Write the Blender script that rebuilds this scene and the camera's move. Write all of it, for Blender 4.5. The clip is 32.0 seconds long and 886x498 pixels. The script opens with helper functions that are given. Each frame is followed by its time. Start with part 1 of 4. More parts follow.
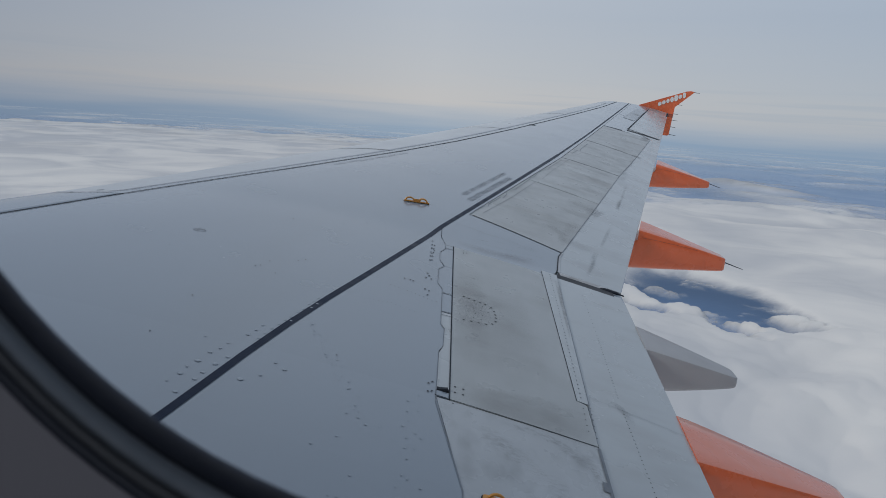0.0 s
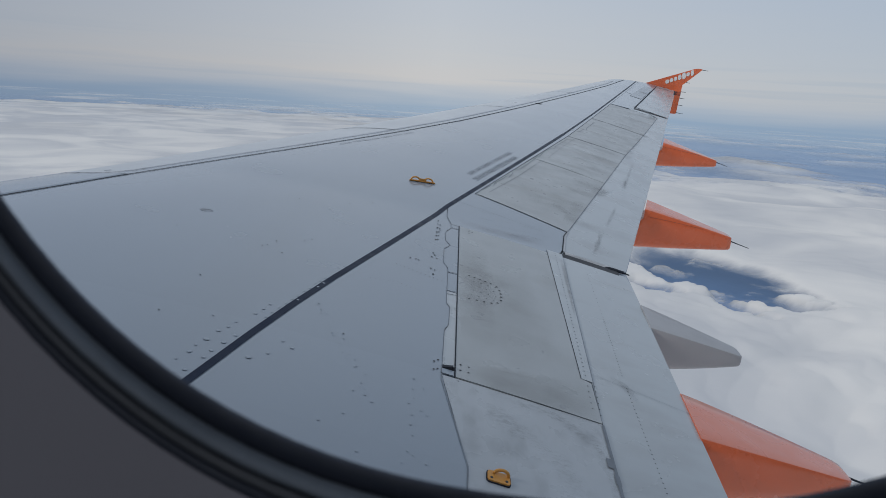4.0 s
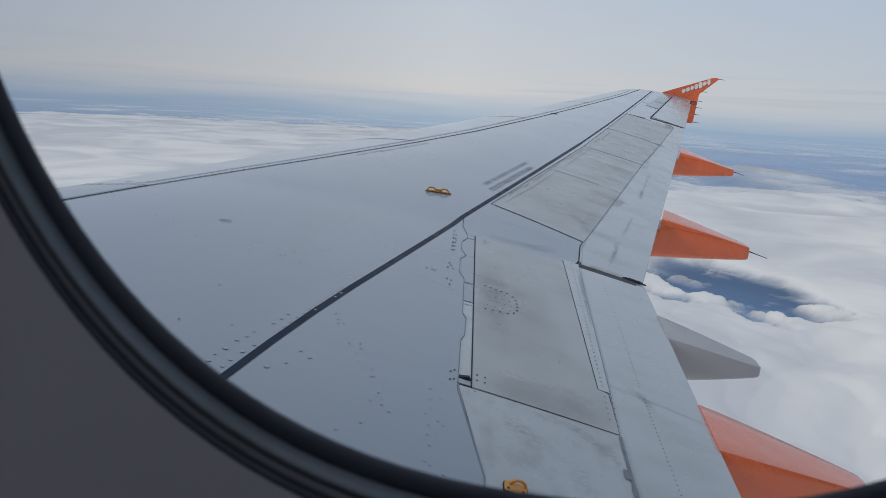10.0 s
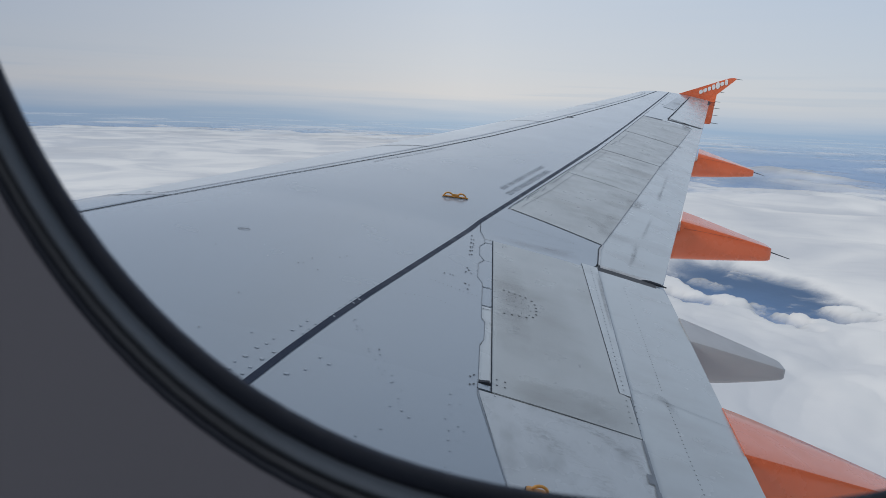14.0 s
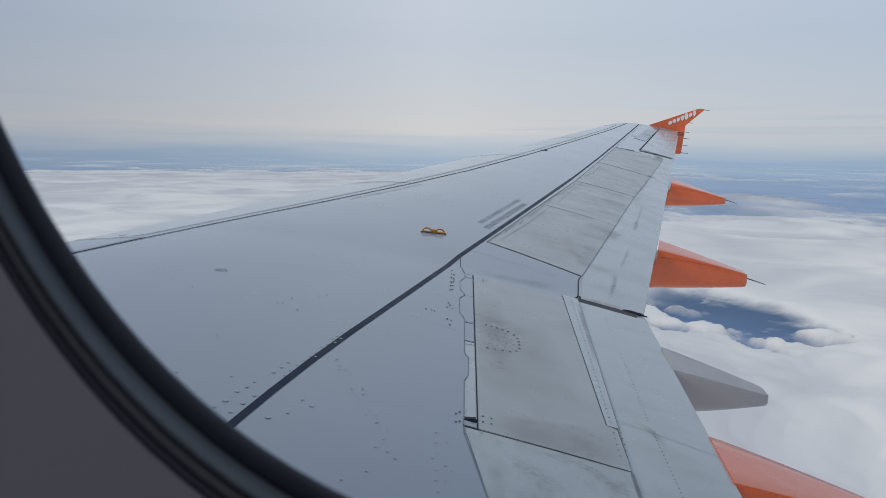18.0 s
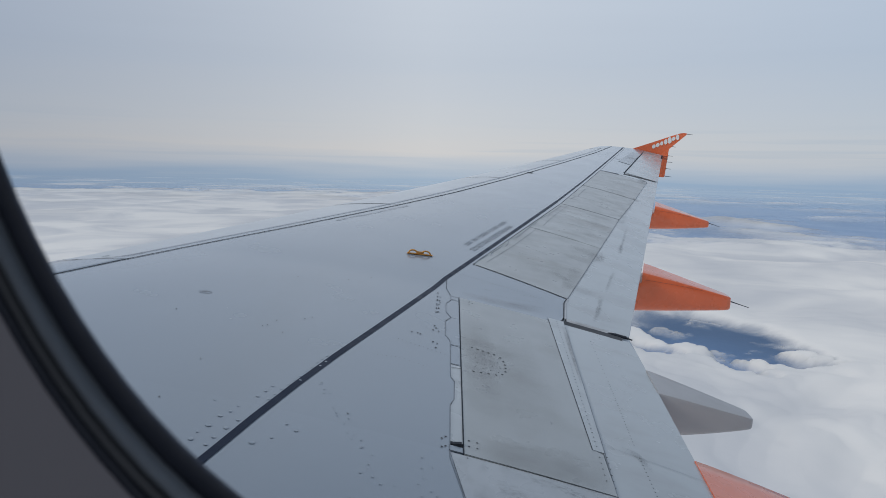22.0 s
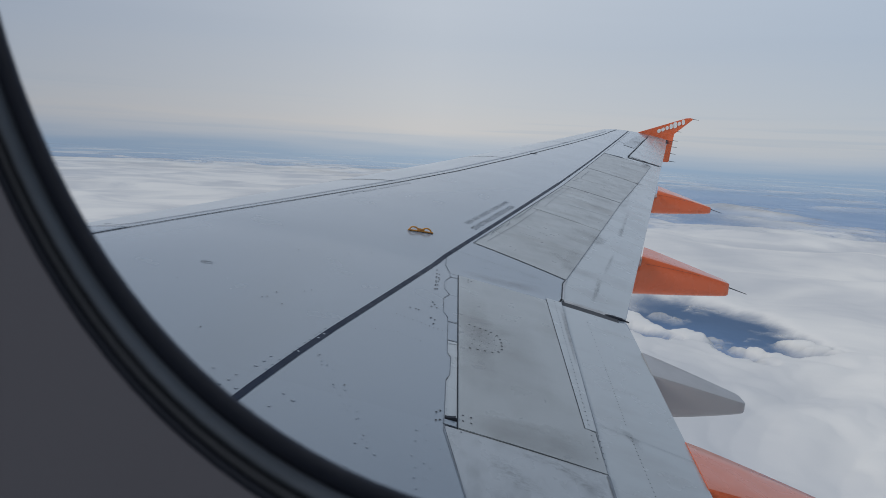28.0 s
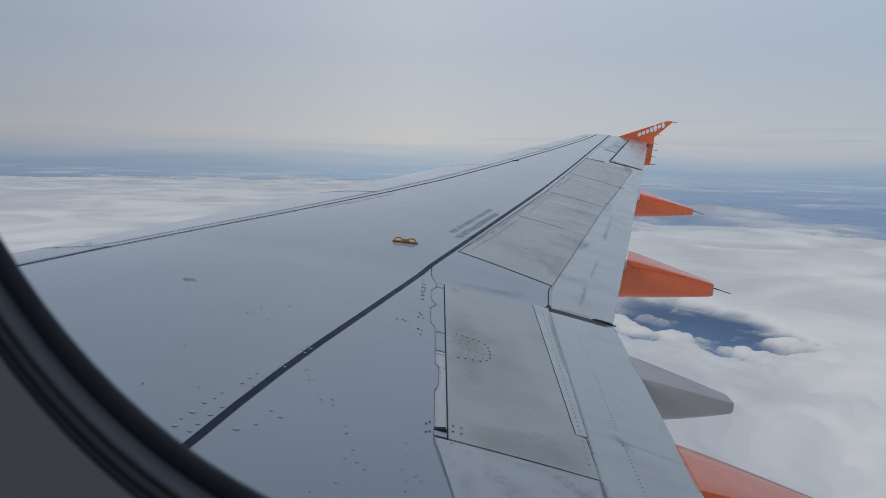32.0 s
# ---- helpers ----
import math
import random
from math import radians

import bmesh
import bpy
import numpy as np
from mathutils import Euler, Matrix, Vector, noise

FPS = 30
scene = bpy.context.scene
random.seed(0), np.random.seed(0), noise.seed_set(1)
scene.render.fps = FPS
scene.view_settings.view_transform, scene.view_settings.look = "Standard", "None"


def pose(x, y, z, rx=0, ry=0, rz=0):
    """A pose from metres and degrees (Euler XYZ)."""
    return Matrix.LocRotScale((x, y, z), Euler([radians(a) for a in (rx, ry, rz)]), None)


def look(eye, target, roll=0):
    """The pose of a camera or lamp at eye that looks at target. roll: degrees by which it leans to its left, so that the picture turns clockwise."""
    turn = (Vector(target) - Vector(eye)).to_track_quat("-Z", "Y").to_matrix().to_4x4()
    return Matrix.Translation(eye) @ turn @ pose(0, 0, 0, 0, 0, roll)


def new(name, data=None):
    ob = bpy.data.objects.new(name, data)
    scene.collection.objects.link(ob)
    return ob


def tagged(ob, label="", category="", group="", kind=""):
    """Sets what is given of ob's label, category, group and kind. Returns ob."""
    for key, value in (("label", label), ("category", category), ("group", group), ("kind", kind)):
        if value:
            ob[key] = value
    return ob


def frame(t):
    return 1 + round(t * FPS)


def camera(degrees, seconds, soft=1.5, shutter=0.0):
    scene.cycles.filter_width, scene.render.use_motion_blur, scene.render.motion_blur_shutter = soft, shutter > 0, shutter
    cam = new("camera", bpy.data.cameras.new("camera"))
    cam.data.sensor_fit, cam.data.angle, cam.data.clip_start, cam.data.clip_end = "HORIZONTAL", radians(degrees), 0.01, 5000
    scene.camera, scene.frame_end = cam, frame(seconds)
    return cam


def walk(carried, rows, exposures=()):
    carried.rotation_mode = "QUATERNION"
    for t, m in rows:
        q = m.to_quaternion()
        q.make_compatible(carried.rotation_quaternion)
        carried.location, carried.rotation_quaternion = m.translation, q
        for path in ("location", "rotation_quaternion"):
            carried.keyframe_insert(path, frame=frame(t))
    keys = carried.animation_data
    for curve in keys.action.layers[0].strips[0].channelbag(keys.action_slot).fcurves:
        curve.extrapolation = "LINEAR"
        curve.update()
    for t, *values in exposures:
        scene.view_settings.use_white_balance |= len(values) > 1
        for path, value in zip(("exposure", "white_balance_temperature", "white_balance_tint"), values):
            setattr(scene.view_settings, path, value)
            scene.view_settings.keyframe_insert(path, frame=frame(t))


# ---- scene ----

# x runs aft, y outboard over the starboard wing, z up; the eye is near the origin
cam = camera(65.0, 32.0, soft=0.8)
cam.data.dof.use_dof = True
cam.data.dof.focus_distance = 6.0
cam.data.dof.aperture_fstop = 20.0

# seconds, x, y, z, yaw, pitch, roll
PATH = [
    (0, 0.0056, 0.0185, -0.0044, 2.114, -10.884, -3.615),
    (0.5, 0.0073, 0.0153, -0.0047, 2.181, -11.557, -3.689),
    (1, 0.0090, 0.0120, -0.0050, 2.188, -12.215, -4.238),
    (1.5, 0.0088, 0.0118, -0.0062, 2.850, -12.758, -4.142),
    (2, 0.0086, 0.0115, -0.0074, 3.005, -12.509, -4.469),
    (2.5, 0.0090, 0.0093, -0.0061, 2.969, -12.590, -4.014),
    (4.5, 0.0105, 0.0004, -0.0010, 2.691, -12.602, -3.212),
    (5, 0.0109, -0.0018, 0.0003, 3.895, -12.829, -3.171),
    (5.5, 0.0083, 0.0031, 0.0003, 3.567, -12.672, -2.722),
    (6, 0.0056, 0.0081, 0.0003, 2.802, -12.272, -2.738),
    (6.5, 0.0057, 0.0157, -0.0021, 3.033, -12.247, -2.018),
    (7, 0.0057, 0.0233, -0.0046, 2.961, -12.074, -1.688),
    (7.5, 0.0046, 0.0120, -0.0014, 2.771, -11.956, -1.887),
    (8, 0.0034, 0.0006, 0.0019, 3.755, -12.202, -1.987),
    (8.5, 0.0036, 0.0014, 0.0019, 3.711, -12.091, -1.734),
    (9, 0.0038, 0.0023, 0.0019, 3.704, -11.957, -2.560),
    (9.5, 0.0051, -0.0041, 0.0020, 4.083, -11.656, -2.083),
    (10, 0.0064, -0.0105, 0.0021, 3.841, -11.848, -3.114),
    (10.5, 0.0049, -0.0014, -0.0002, 3.157, -12.522, -2.618),
    (11, 0.0035, 0.0078, -0.0025, 4.172, -13.159, -1.860),
    (11.5, 0.0031, 0.0033, -0.0017, 4.684, -13.414, -2.587),
    (12, 0.0026, -0.0012, -0.0009, 5.654, -13.396, -1.645),
    (12.5, 0.0053, -0.0022, -0.0026, 6.430, -12.867, -1.700),
    (13, 0.0079, -0.0033, -0.0042, 5.411, -11.511, -2.420),
    (13.5, 0.0070, -0.0031, -0.0041, 4.998, -11.172, -2.442),
    (14, 0.0061, -0.0030, -0.0040, 5.095, -11.418, -2.000),
    (14.5, 0.0039, -0.0039, -0.0032, 5.749, -11.709, -0.143),
    (16.5, -0.0049, -0.0072, 0.0002, 4.038, -9.485, -2.215),
    (17, -0.0071, -0.0081, 0.0011, 4.113, -9.524, -0.978),
    (17.5, -0.0088, 0.0018, -0.0015, 3.184, -8.964, -1.575),
    (18, -0.0104, 0.0117, -0.0040, 2.988, -8.499, -0.720),
    (18.5, -0.0054, 0.0007, -0.0052, 3.446, -7.636, 0.017),
    (19, -0.0004, -0.0103, -0.0063, 3.643, -6.856, -2.669),
    (19.5, -0.0072, 0.0012, 0.0026, 2.524, -6.952, -0.542),
    (20, -0.0139, 0.0128, 0.0115, 1.546, -6.502, -0.365),
    (20.5, -0.0148, 0.0080, 0.0166, 1.713, -5.763, -0.194),
    (21, -0.0157, 0.0033, 0.0218, 1.848, -5.359, 0.313),
    (21.5, -0.0160, 0.0071, 0.0144, 2.060, -6.609, -2.365),
    (22, -0.0162, 0.0110, 0.0070, 1.827, -6.772, -1.171),
    (22.5, -0.0108, 0.0058, 0.0024, 1.524, -6.915, -1.267),
    (23, -0.0054, 0.0005, -0.0023, 1.095, -7.320, -2.919),
    (23.5, -0.0071, 0.0028, -0.0001, 0.156, -7.863, -1.328),
    (24, -0.0088, 0.0051, 0.0020, 1.233, -8.321, -1.805),
    (24.5, -0.0096, 0.0025, 0.0001, 1.519, -8.809, -2.293),
    (25, -0.0103, -0.0001, -0.0019, 1.762, -8.464, -2.263),
    (25.5, -0.0099, -0.0014, -0.0019, 0.915, -7.913, -1.014),
    (27.5, -0.0083, -0.0066, -0.0018, 1.646, -8.578, -3.251),
    (28, -0.0080, -0.0079, -0.0018, 2.170, -8.500, -2.820),
    (28.5, -0.0047, -0.0133, -0.0024, 2.787, -8.662, -1.999),
    (29, -0.0015, -0.0187, -0.0029, 3.012, -8.830, -2.639),
    (29.5, -0.0047, -0.0132, -0.0028, 2.751, -8.679, -2.052),
    (30, -0.0080, -0.0077, -0.0027, 2.928, -8.948, -2.068),
    (30.5, -0.0073, -0.0065, -0.0031, 3.191, -8.988, -2.049),
    (31, -0.0067, -0.0052, -0.0035, 2.393, -8.766, -2.200),
    (31.5, -0.0045, -0.0011, -0.0014, 2.149, -8.352, -1.722),
    (32, -0.0023, 0.0030, 0.0008, 0.770, -7.710, -1.207),
]
EXPOSURES = [(0.0, -0.05), (2.5, -0.02), (5.0, 0.14), (6.0, 0.15), (10.0, 0.17), (12.0, 0.18), (13.0, 0.3), (17.0, 0.3), (18.5, 0.2), (20.0, 0.18), (22.0, 0.2), (25.0, 0.13), (28.0, 0.08), (32.0, 0.03)]
walk(cam, [(t, pose(x, y, z, 90 + p, r, w)) for t, x, y, z, w, p, r in PATH], EXPOSURES)


# ---------------------------------------------------------------- sky and light
def build_world():
    world = bpy.data.worlds.new("sky")
    scene.world = world
    world.use_nodes = True
    nt = world.node_tree
    nt.nodes.clear()
    out = nt.nodes.new("ShaderNodeOutputWorld")
    bg = nt.nodes.new("ShaderNodeBackground")
    bg.inputs["Strength"].default_value = 1.0
    sky = nt.nodes.new("ShaderNodeTexSky")
    sky.sky_type = "NISHITA"
    sky.sun_disc = False
    sky.sun_elevation = radians(SUN_EL)
    sky.sun_rotation = radians(SUN_AZ)
    dim = nt.nodes.new("ShaderNodeMix")
    dim.data_type = "RGBA"
    dim.blend_type = "MULTIPLY"
    dim.inputs["Factor"].default_value = 1.0
    dim.inputs["B"].default_value = (0.08, 0.08, 0.08, 1)
    nt.links.new(sky.outputs["Color"], dim.inputs["A"])
    tc = nt.nodes.new("ShaderNodeTexCoord")
    sep = nt.nodes.new("ShaderNodeSeparateXYZ")
    nt.links.new(tc.outputs["Generated"], sep.inputs[0])
    # overcast layer: colour by height above the horizon
    mp = nt.nodes.new("ShaderNodeMapRange")
    mp.inputs["From Min"].default_value = -0.05
    mp.inputs["From Max"].default_value = 0.45
    # long soft streaks that bend the layers a little
    mapping = nt.nodes.new("ShaderNodeMapping")
    mapping.inputs["Scale"].default_value = (1.6, 1.6, 28)
    nz = nt.nodes.new("ShaderNodeTexNoise")
    nz.inputs["Scale"].default_value = 2.2
    nz.inputs["Detail"].default_value = 5
    nt.links.new(tc.outputs["Generated"], mapping.inputs["Vector"])
    nt.links.new(mapping.outputs["Vector"], nz.inputs["Vector"])
    wob = nt.nodes.new("ShaderNodeMath")
    wob.operation = "MULTIPLY_ADD"
    wob.inputs[1].default_value = 0.035
    nt.links.new(nz.outputs["Fac"], wob.inputs[0])
    nt.links.new(sep.outputs["Z"], wob.inputs[2])
    nt.links.new(wob.outputs[0], mp.inputs["Value"])
    ramp = nt.nodes.new("ShaderNodeValToRGB")
    e = ramp.color_ramp.elements
    e[0].position, e[0].color = 0.0, (0.275, 0.362, 0.478, 1)
    e[1].position, e[1].color = 1.0, (0.48, 0.53, 0.60, 1)
    for pos, col in SKY_STOPS:
        el = ramp.color_ramp.elements.new(pos)
        el.color = (*col, 1)
    nt.links.new(mp.outputs["Result"], ramp.inputs["Fac"])
    # thin grey streaks low over the horizon
    smap = nt.nodes.new("ShaderNodeMapping")
    smap.inputs["Scale"].default_value = (1.3, 1.3, 62)
    smap.inputs["Location"].default_value = (0.37, 0.2, 0.3)
    sn = nt.nodes.new("ShaderNodeTexNoise")
    sn.inputs["Scale"].default_value = 1.7
    sn.inputs["Detail"].default_value = 6
    nt.links.new(tc.outputs["Generated"], smap.inputs["Vector"])
    nt.links.new(smap.outputs["Vector"], sn.inputs["Vector"])
    sr = nt.nodes.new("ShaderNodeMapRange")
    sr.interpolation_type = "SMOOTHSTEP"
    sr.inputs["From Min"].default_value, sr.inputs["From Max"].default_value = 0.52, 0.66
    nt.links.new(sn.outputs["Fac"], sr.inputs["Value"])
    band = nt.nodes.new("ShaderNodeMapRange")
    band.interpolation_type = "SMOOTHSTEP"
    band.inputs["From Min"].default_value, band.inputs["From Max"].default_value = 0.075, 0.03
    nt.links.new(sep.outputs["Z"], band.inputs["Value"])
    both = nt.nodes.new("ShaderNodeMath")
    both.operation = "MULTIPLY"
    nt.links.new(sr.outputs["Result"], both.inputs[0])
    nt.links.new(band.outputs["Result"], both.inputs[1])
    part_way = nt.nodes.new("ShaderNodeMath")
    part_way.operation = "MULTIPLY"
    part_way.inputs[1].default_value = 0.35
    nt.links.new(both.outputs[0], part_way.inputs[0])
    streak = nt.nodes.new("ShaderNodeMix")
    streak.data_type = "RGBA"
    streak.inputs["B"].default_value = (0.40, 0.46, 0.53, 1)
    nt.links.new(part_way.outputs[0], streak.inputs["Factor"])
    nt.links.new(ramp.outputs["Color"], streak.inputs["A"])
    # the overcast is thinner and bluer aft
    aft = nt.nodes.new("ShaderNodeMapRange")
    aft.inputs["From Min"].default_value = -0.1
    aft.inputs["From Max"].default_value = 0.55
    nt.links.new(sep.outputs["X"], aft.inputs["Value"])
    tint = nt.nodes.new("ShaderNodeMix")
    tint.data_type = "RGBA"
    tint.blend_type = "MULTIPLY"
    tint.inputs["B"].default_value = (0.80, 0.86, 0.93, 1)
    nt.links.new(aft.outputs["Result"], tint.inputs["Factor"])
    nt.links.new(streak.outputs["Result"], tint.inputs["A"])
    fwd = nt.nodes.new("ShaderNodeMapRange")
    fwd.inputs["From Min"].default_value = -0.05
    fwd.inputs["From Max"].default_value = -0.6
    nt.links.new(sep.outputs["X"], fwd.inputs["Value"])
    ahead = nt.nodes.new("ShaderNodeMix")
    ahead.data_type = "RGBA"
    ahead.blend_type = "MULTIPLY"
    ahead.inputs["B"].default_value = (0.62, 0.66, 0.73, 1)
    nt.links.new(fwd.outputs["Result"], ahead.inputs["Factor"])
    nt.links.new(tint.outputs["Result"], ahead.inputs["A"])
    mix = nt.nodes.new("ShaderNodeMix")
    mix.data_type = "RGBA"
    mix.inputs["Factor"].default_value = 0.94
    nt.links.new(dim.outputs["Result"], mix.inputs["A"])
    nt.links.new(ahead.outputs["Result"], mix.inputs["B"])
    nt.links.new(mix.outputs["Result"], bg.inputs["Color"])
    nt.links.new(bg.outputs[0], out.inputs[0])


CABIN_W = 4.2
SUN_EL, SUN_AZ = 30, 250
SKY_STOPS = [(0.10, (0.30, 0.395, 0.51)), (0.145, (0.462, 0.50, 0.55)), (0.18, (0.555, 0.552, 0.556)),
             (0.25, (0.52, 0.54, 0.57)), (0.42, (0.475, 0.52, 0.585)), (0.7, (0.53, 0.58, 0.65))]
build_world()
sun = new("sun", bpy.data.lights.new("sun", "SUN"))
sun.data.energy, sun.data.angle, sun.data.color = 1.25, radians(14), (1.0, 0.96, 0.9)
sun.matrix_world = look((0, 0, 20), Vector((0, 0, 20)) - Vector((math.sin(radians(SUN_AZ)) * math.cos(radians(SUN_EL)),
                        math.cos(radians(SUN_AZ)) * math.cos(radians(SUN_EL)), math.sin(radians(SUN_EL)))))


# ---------------------------------------------------------------- materials
def material(name, col, rough=0.5, metal=0.0, var=0.15, big=1.5, fine=60.0, bump=0.0, dirt=None, dirt_amt=0.0, dirt_scale=(3, 3, 3),
             coat=0.0, rough_var=0.1, spec=0.5):
    """Noise-varied surface: two scales of colour change, optional stains, fine relief."""
    m = bpy.data.materials.new(name)
    m.use_nodes = True
    nt = m.node_tree
    b = nt.nodes["Principled BSDF"]
    b.inputs["Metallic"].default_value = metal
    b.inputs["Coat Weight"].default_value = coat
    b.inputs["Coat Roughness"].default_value = 0.12
    b.inputs["Specular IOR Level"].default_value = spec
    tc = nt.nodes.new("ShaderNodeTexCoord")
    info = nt.nodes.new("ShaderNodeObjectInfo")

    def noise_at(scale, detail=4, mapping=None):
        n = nt.nodes.new("ShaderNodeTexNoise")
        n.inputs["Scale"].default_value = scale
        n.inputs["Detail"].default_value = detail
        if mapping:
            mp = nt.nodes.new("ShaderNodeMapping")
            mp.inputs["Scale"].default_value = mapping
            nt.links.new(tc.outputs["Object"], mp.inputs["Vector"])
            nt.links.new(mp.outputs["Vector"], n.inputs["Vector"])
        else:
            nt.links.new(tc.outputs["Object"], n.inputs["Vector"])
        return n.outputs["Fac"]

    def mixed(a, bcol, fac, mode="MIX"):
        mx = nt.nodes.new("ShaderNodeMix")
        mx.data_type = "RGBA"
        mx.blend_type = mode
        for sock, val in (("A", a), ("B", bcol)):
            if isinstance(val, tuple):
                mx.inputs[sock].default_value = val
            else:
                nt.links.new(val, mx.inputs[sock])
        if isinstance(fac, float):
            mx.inputs["Factor"].default_value = fac
        else:
            nt.links.new(fac, mx.inputs["Factor"])
        return mx.outputs["Result"]

    def ranged(value, lo, hi, a=0.0, bb=1.0):
        r = nt.nodes.new("ShaderNodeMapRange")
        r.inputs["From Min"].default_value, r.inputs["From Max"].default_value = lo, hi
        r.inputs["To Min"].default_value, r.inputs["To Max"].default_value = a, bb
        nt.links.new(value, r.inputs["Value"])
        return r.outputs["Result"]

    lo = tuple(c * (1 - var) for c in col) + (1,)
    hi = tuple(min(1, c * (1 + var)) for c in col) + (1,)
    colour = mixed(lo, hi, ranged(noise_at(big), 0.3, 0.7))
    grain = noise_at(fine, 3)
    colour = mixed(colour, (0.5, 0.5, 0.5, 1), ranged(grain, 0.35, 0.75, 0.0, var * 0.25))
    colour = mixed(colour, tuple(c * 0.93 for c in col) + (1,), ranged(info.outputs["Random"], 0, 1, 0, 0.5))
    if dirt:
        spots = ranged(noise_at(1.0, 6, dirt_scale), 0.5, 0.75, 0.0, dirt_amt)
        colour = mixed(colour, (*dirt, 1), spots)
    nt.links.new(colour, b.inputs["Base Color"])
    nt.links.new(ranged(noise_at(big * 3.1), 0.3, 0.7, max(0.02, rough - rough_var), min(1, rough + rough_var)), b.inputs["Roughness"])
    if bump:
        bp = nt.nodes.new("ShaderNodeBump")
        bp.inputs["Strength"].default_value = bump
        bp.inputs["Distance"].default_value = 0.002
        nt.links.new(grain, bp.inputs["Height"])
        nt.links.new(bp.outputs["Normal"], b.inputs["Normal"])
    return m


PAINT = material("wing_paint", (0.233, 0.284, 0.345), 0.24, coat=0.8, spec=0.6, var=0.03, rough_var=0.04, big=0.7, fine=40, dirt=(0.21, 0.245, 0.28), dirt_amt=0.4, dirt_scale=(1.2, 0.5, 1))
FLAP_PAINT = material("flap_paint", (0.42, 0.46, 0.492), 0.26, coat=0.35, var=0.05, big=1.0, fine=50, dirt=(0.28, 0.29, 0.30), dirt_amt=0.45, dirt_scale=(2, 5, 2))
SPOILER_PAINT = material("spoiler_paint", (0.372, 0.403, 0.423), 0.34, coat=0.3, var=0.10, big=2.2, fine=90, dirt=(0.195, 0.20, 0.195), dirt_amt=0.55, dirt_scale=(2.6, 2.2, 2))
STREAKED_PAINT = material("streaked_spoiler_paint", (0.36, 0.385, 0.40), 0.36, coat=0.25, var=0.13, big=3.2, fine=90, dirt=(0.205, 0.20, 0.19), dirt_amt=0.55, dirt_scale=(1.5, 6.5, 1))
ROOT_PAINT = material("scuffed_panel_paint", (0.405, 0.44, 0.475), 0.3, var=0.08, big=2.5, fine=80, dirt=(0.17, 0.185, 0.2), dirt_amt=0.5, dirt_scale=(9, 5, 4))
SLAT_METAL = material("slat_metal", (0.62, 0.65, 0.68), 0.36, 0.35, var=0.05, big=0.8, fine=50)
DARK_GAP = material("dark_gap", (0.05, 0.055, 0.065), 0.8, var=0.2)
SEAM = material("seam_sealant", (0.03, 0.036, 0.048), 0.75, spec=0.15, var=0.08)
STRIPE = material("stripe_paint", (0.009, 0.018, 0.042), 0.42, spec=0.13, var=0.05, big=4, fine=90)
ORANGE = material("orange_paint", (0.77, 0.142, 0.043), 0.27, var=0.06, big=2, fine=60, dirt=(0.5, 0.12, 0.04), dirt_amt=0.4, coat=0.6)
SEAM_RED = material("fairing_seam", (0.26, 0.055, 0.03), 0.7, var=0.1)
# orange lightened to stand in for sky reflection on the fairing tops
SHEEN_ORANGE = material("sky_sheen_orange_paint", (0.71, 0.19, 0.10), 0.3, var=0.08, big=3, fine=60, coat=0.7)
GREY_FAIRING = material("grey_fairing_paint", (0.40, 0.40, 0.415), 0.45, var=0.06, big=2, fine=60)
YELLOW = material("yellow_paint", (0.60, 0.285, 0.06), 0.45, var=0.12, big=12, fine=120)
FUSELAGE_PAINT = material("fuselage_paint", (0.42, 0.42, 0.43), 0.3, var=0.04, big=0.6)
WHITE_DECAL = material("white_decal", (0.8, 0.8, 0.78), 0.4, var=0.03)
RIVET = material("rivet_head", (0.05, 0.057, 0.07), 0.6, 0.1, var=0.08, spec=0.3)
DULL_PANEL = material("dull_panel_paint", (0.25, 0.285, 0.33), 0.32, coat=0.5, var=0.06, big=2, fine=60)
WORN_INK = material("worn_ink", (0.175, 0.20, 0.235), 0.6, var=0.3, big=9)
END_SEAL = material("grey_end_seal", (0.46, 0.48, 0.505), 0.6, var=0.25, big=9)
RUBBER_BEAD = material("dark_rubber_bead", (0.08, 0.093, 0.115), 0.55, var=0.15, big=30, fine=400)
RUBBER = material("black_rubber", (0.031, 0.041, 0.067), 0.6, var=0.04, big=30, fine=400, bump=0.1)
# lip colour raised above the black rubber: window highlight put into it
RUBBER_LIP_GLEAM = material("rubber_lip_with_gleam", (0.15, 0.185, 0.235), 0.6, var=0.15, big=30, fine=400)
CABIN_PANEL = material("cabin_panel", (0.392, 0.398, 0.468), 0.65, var=0.03, big=6, fine=500, bump=0.04)
CABIN_WALL = material("cabin_lining", (0.5, 0.49, 0.48), 0.7, var=0.05)
CARPET = material("carpet", (0.06, 0.065, 0.09), 0.95, var=0.2, fine=300)


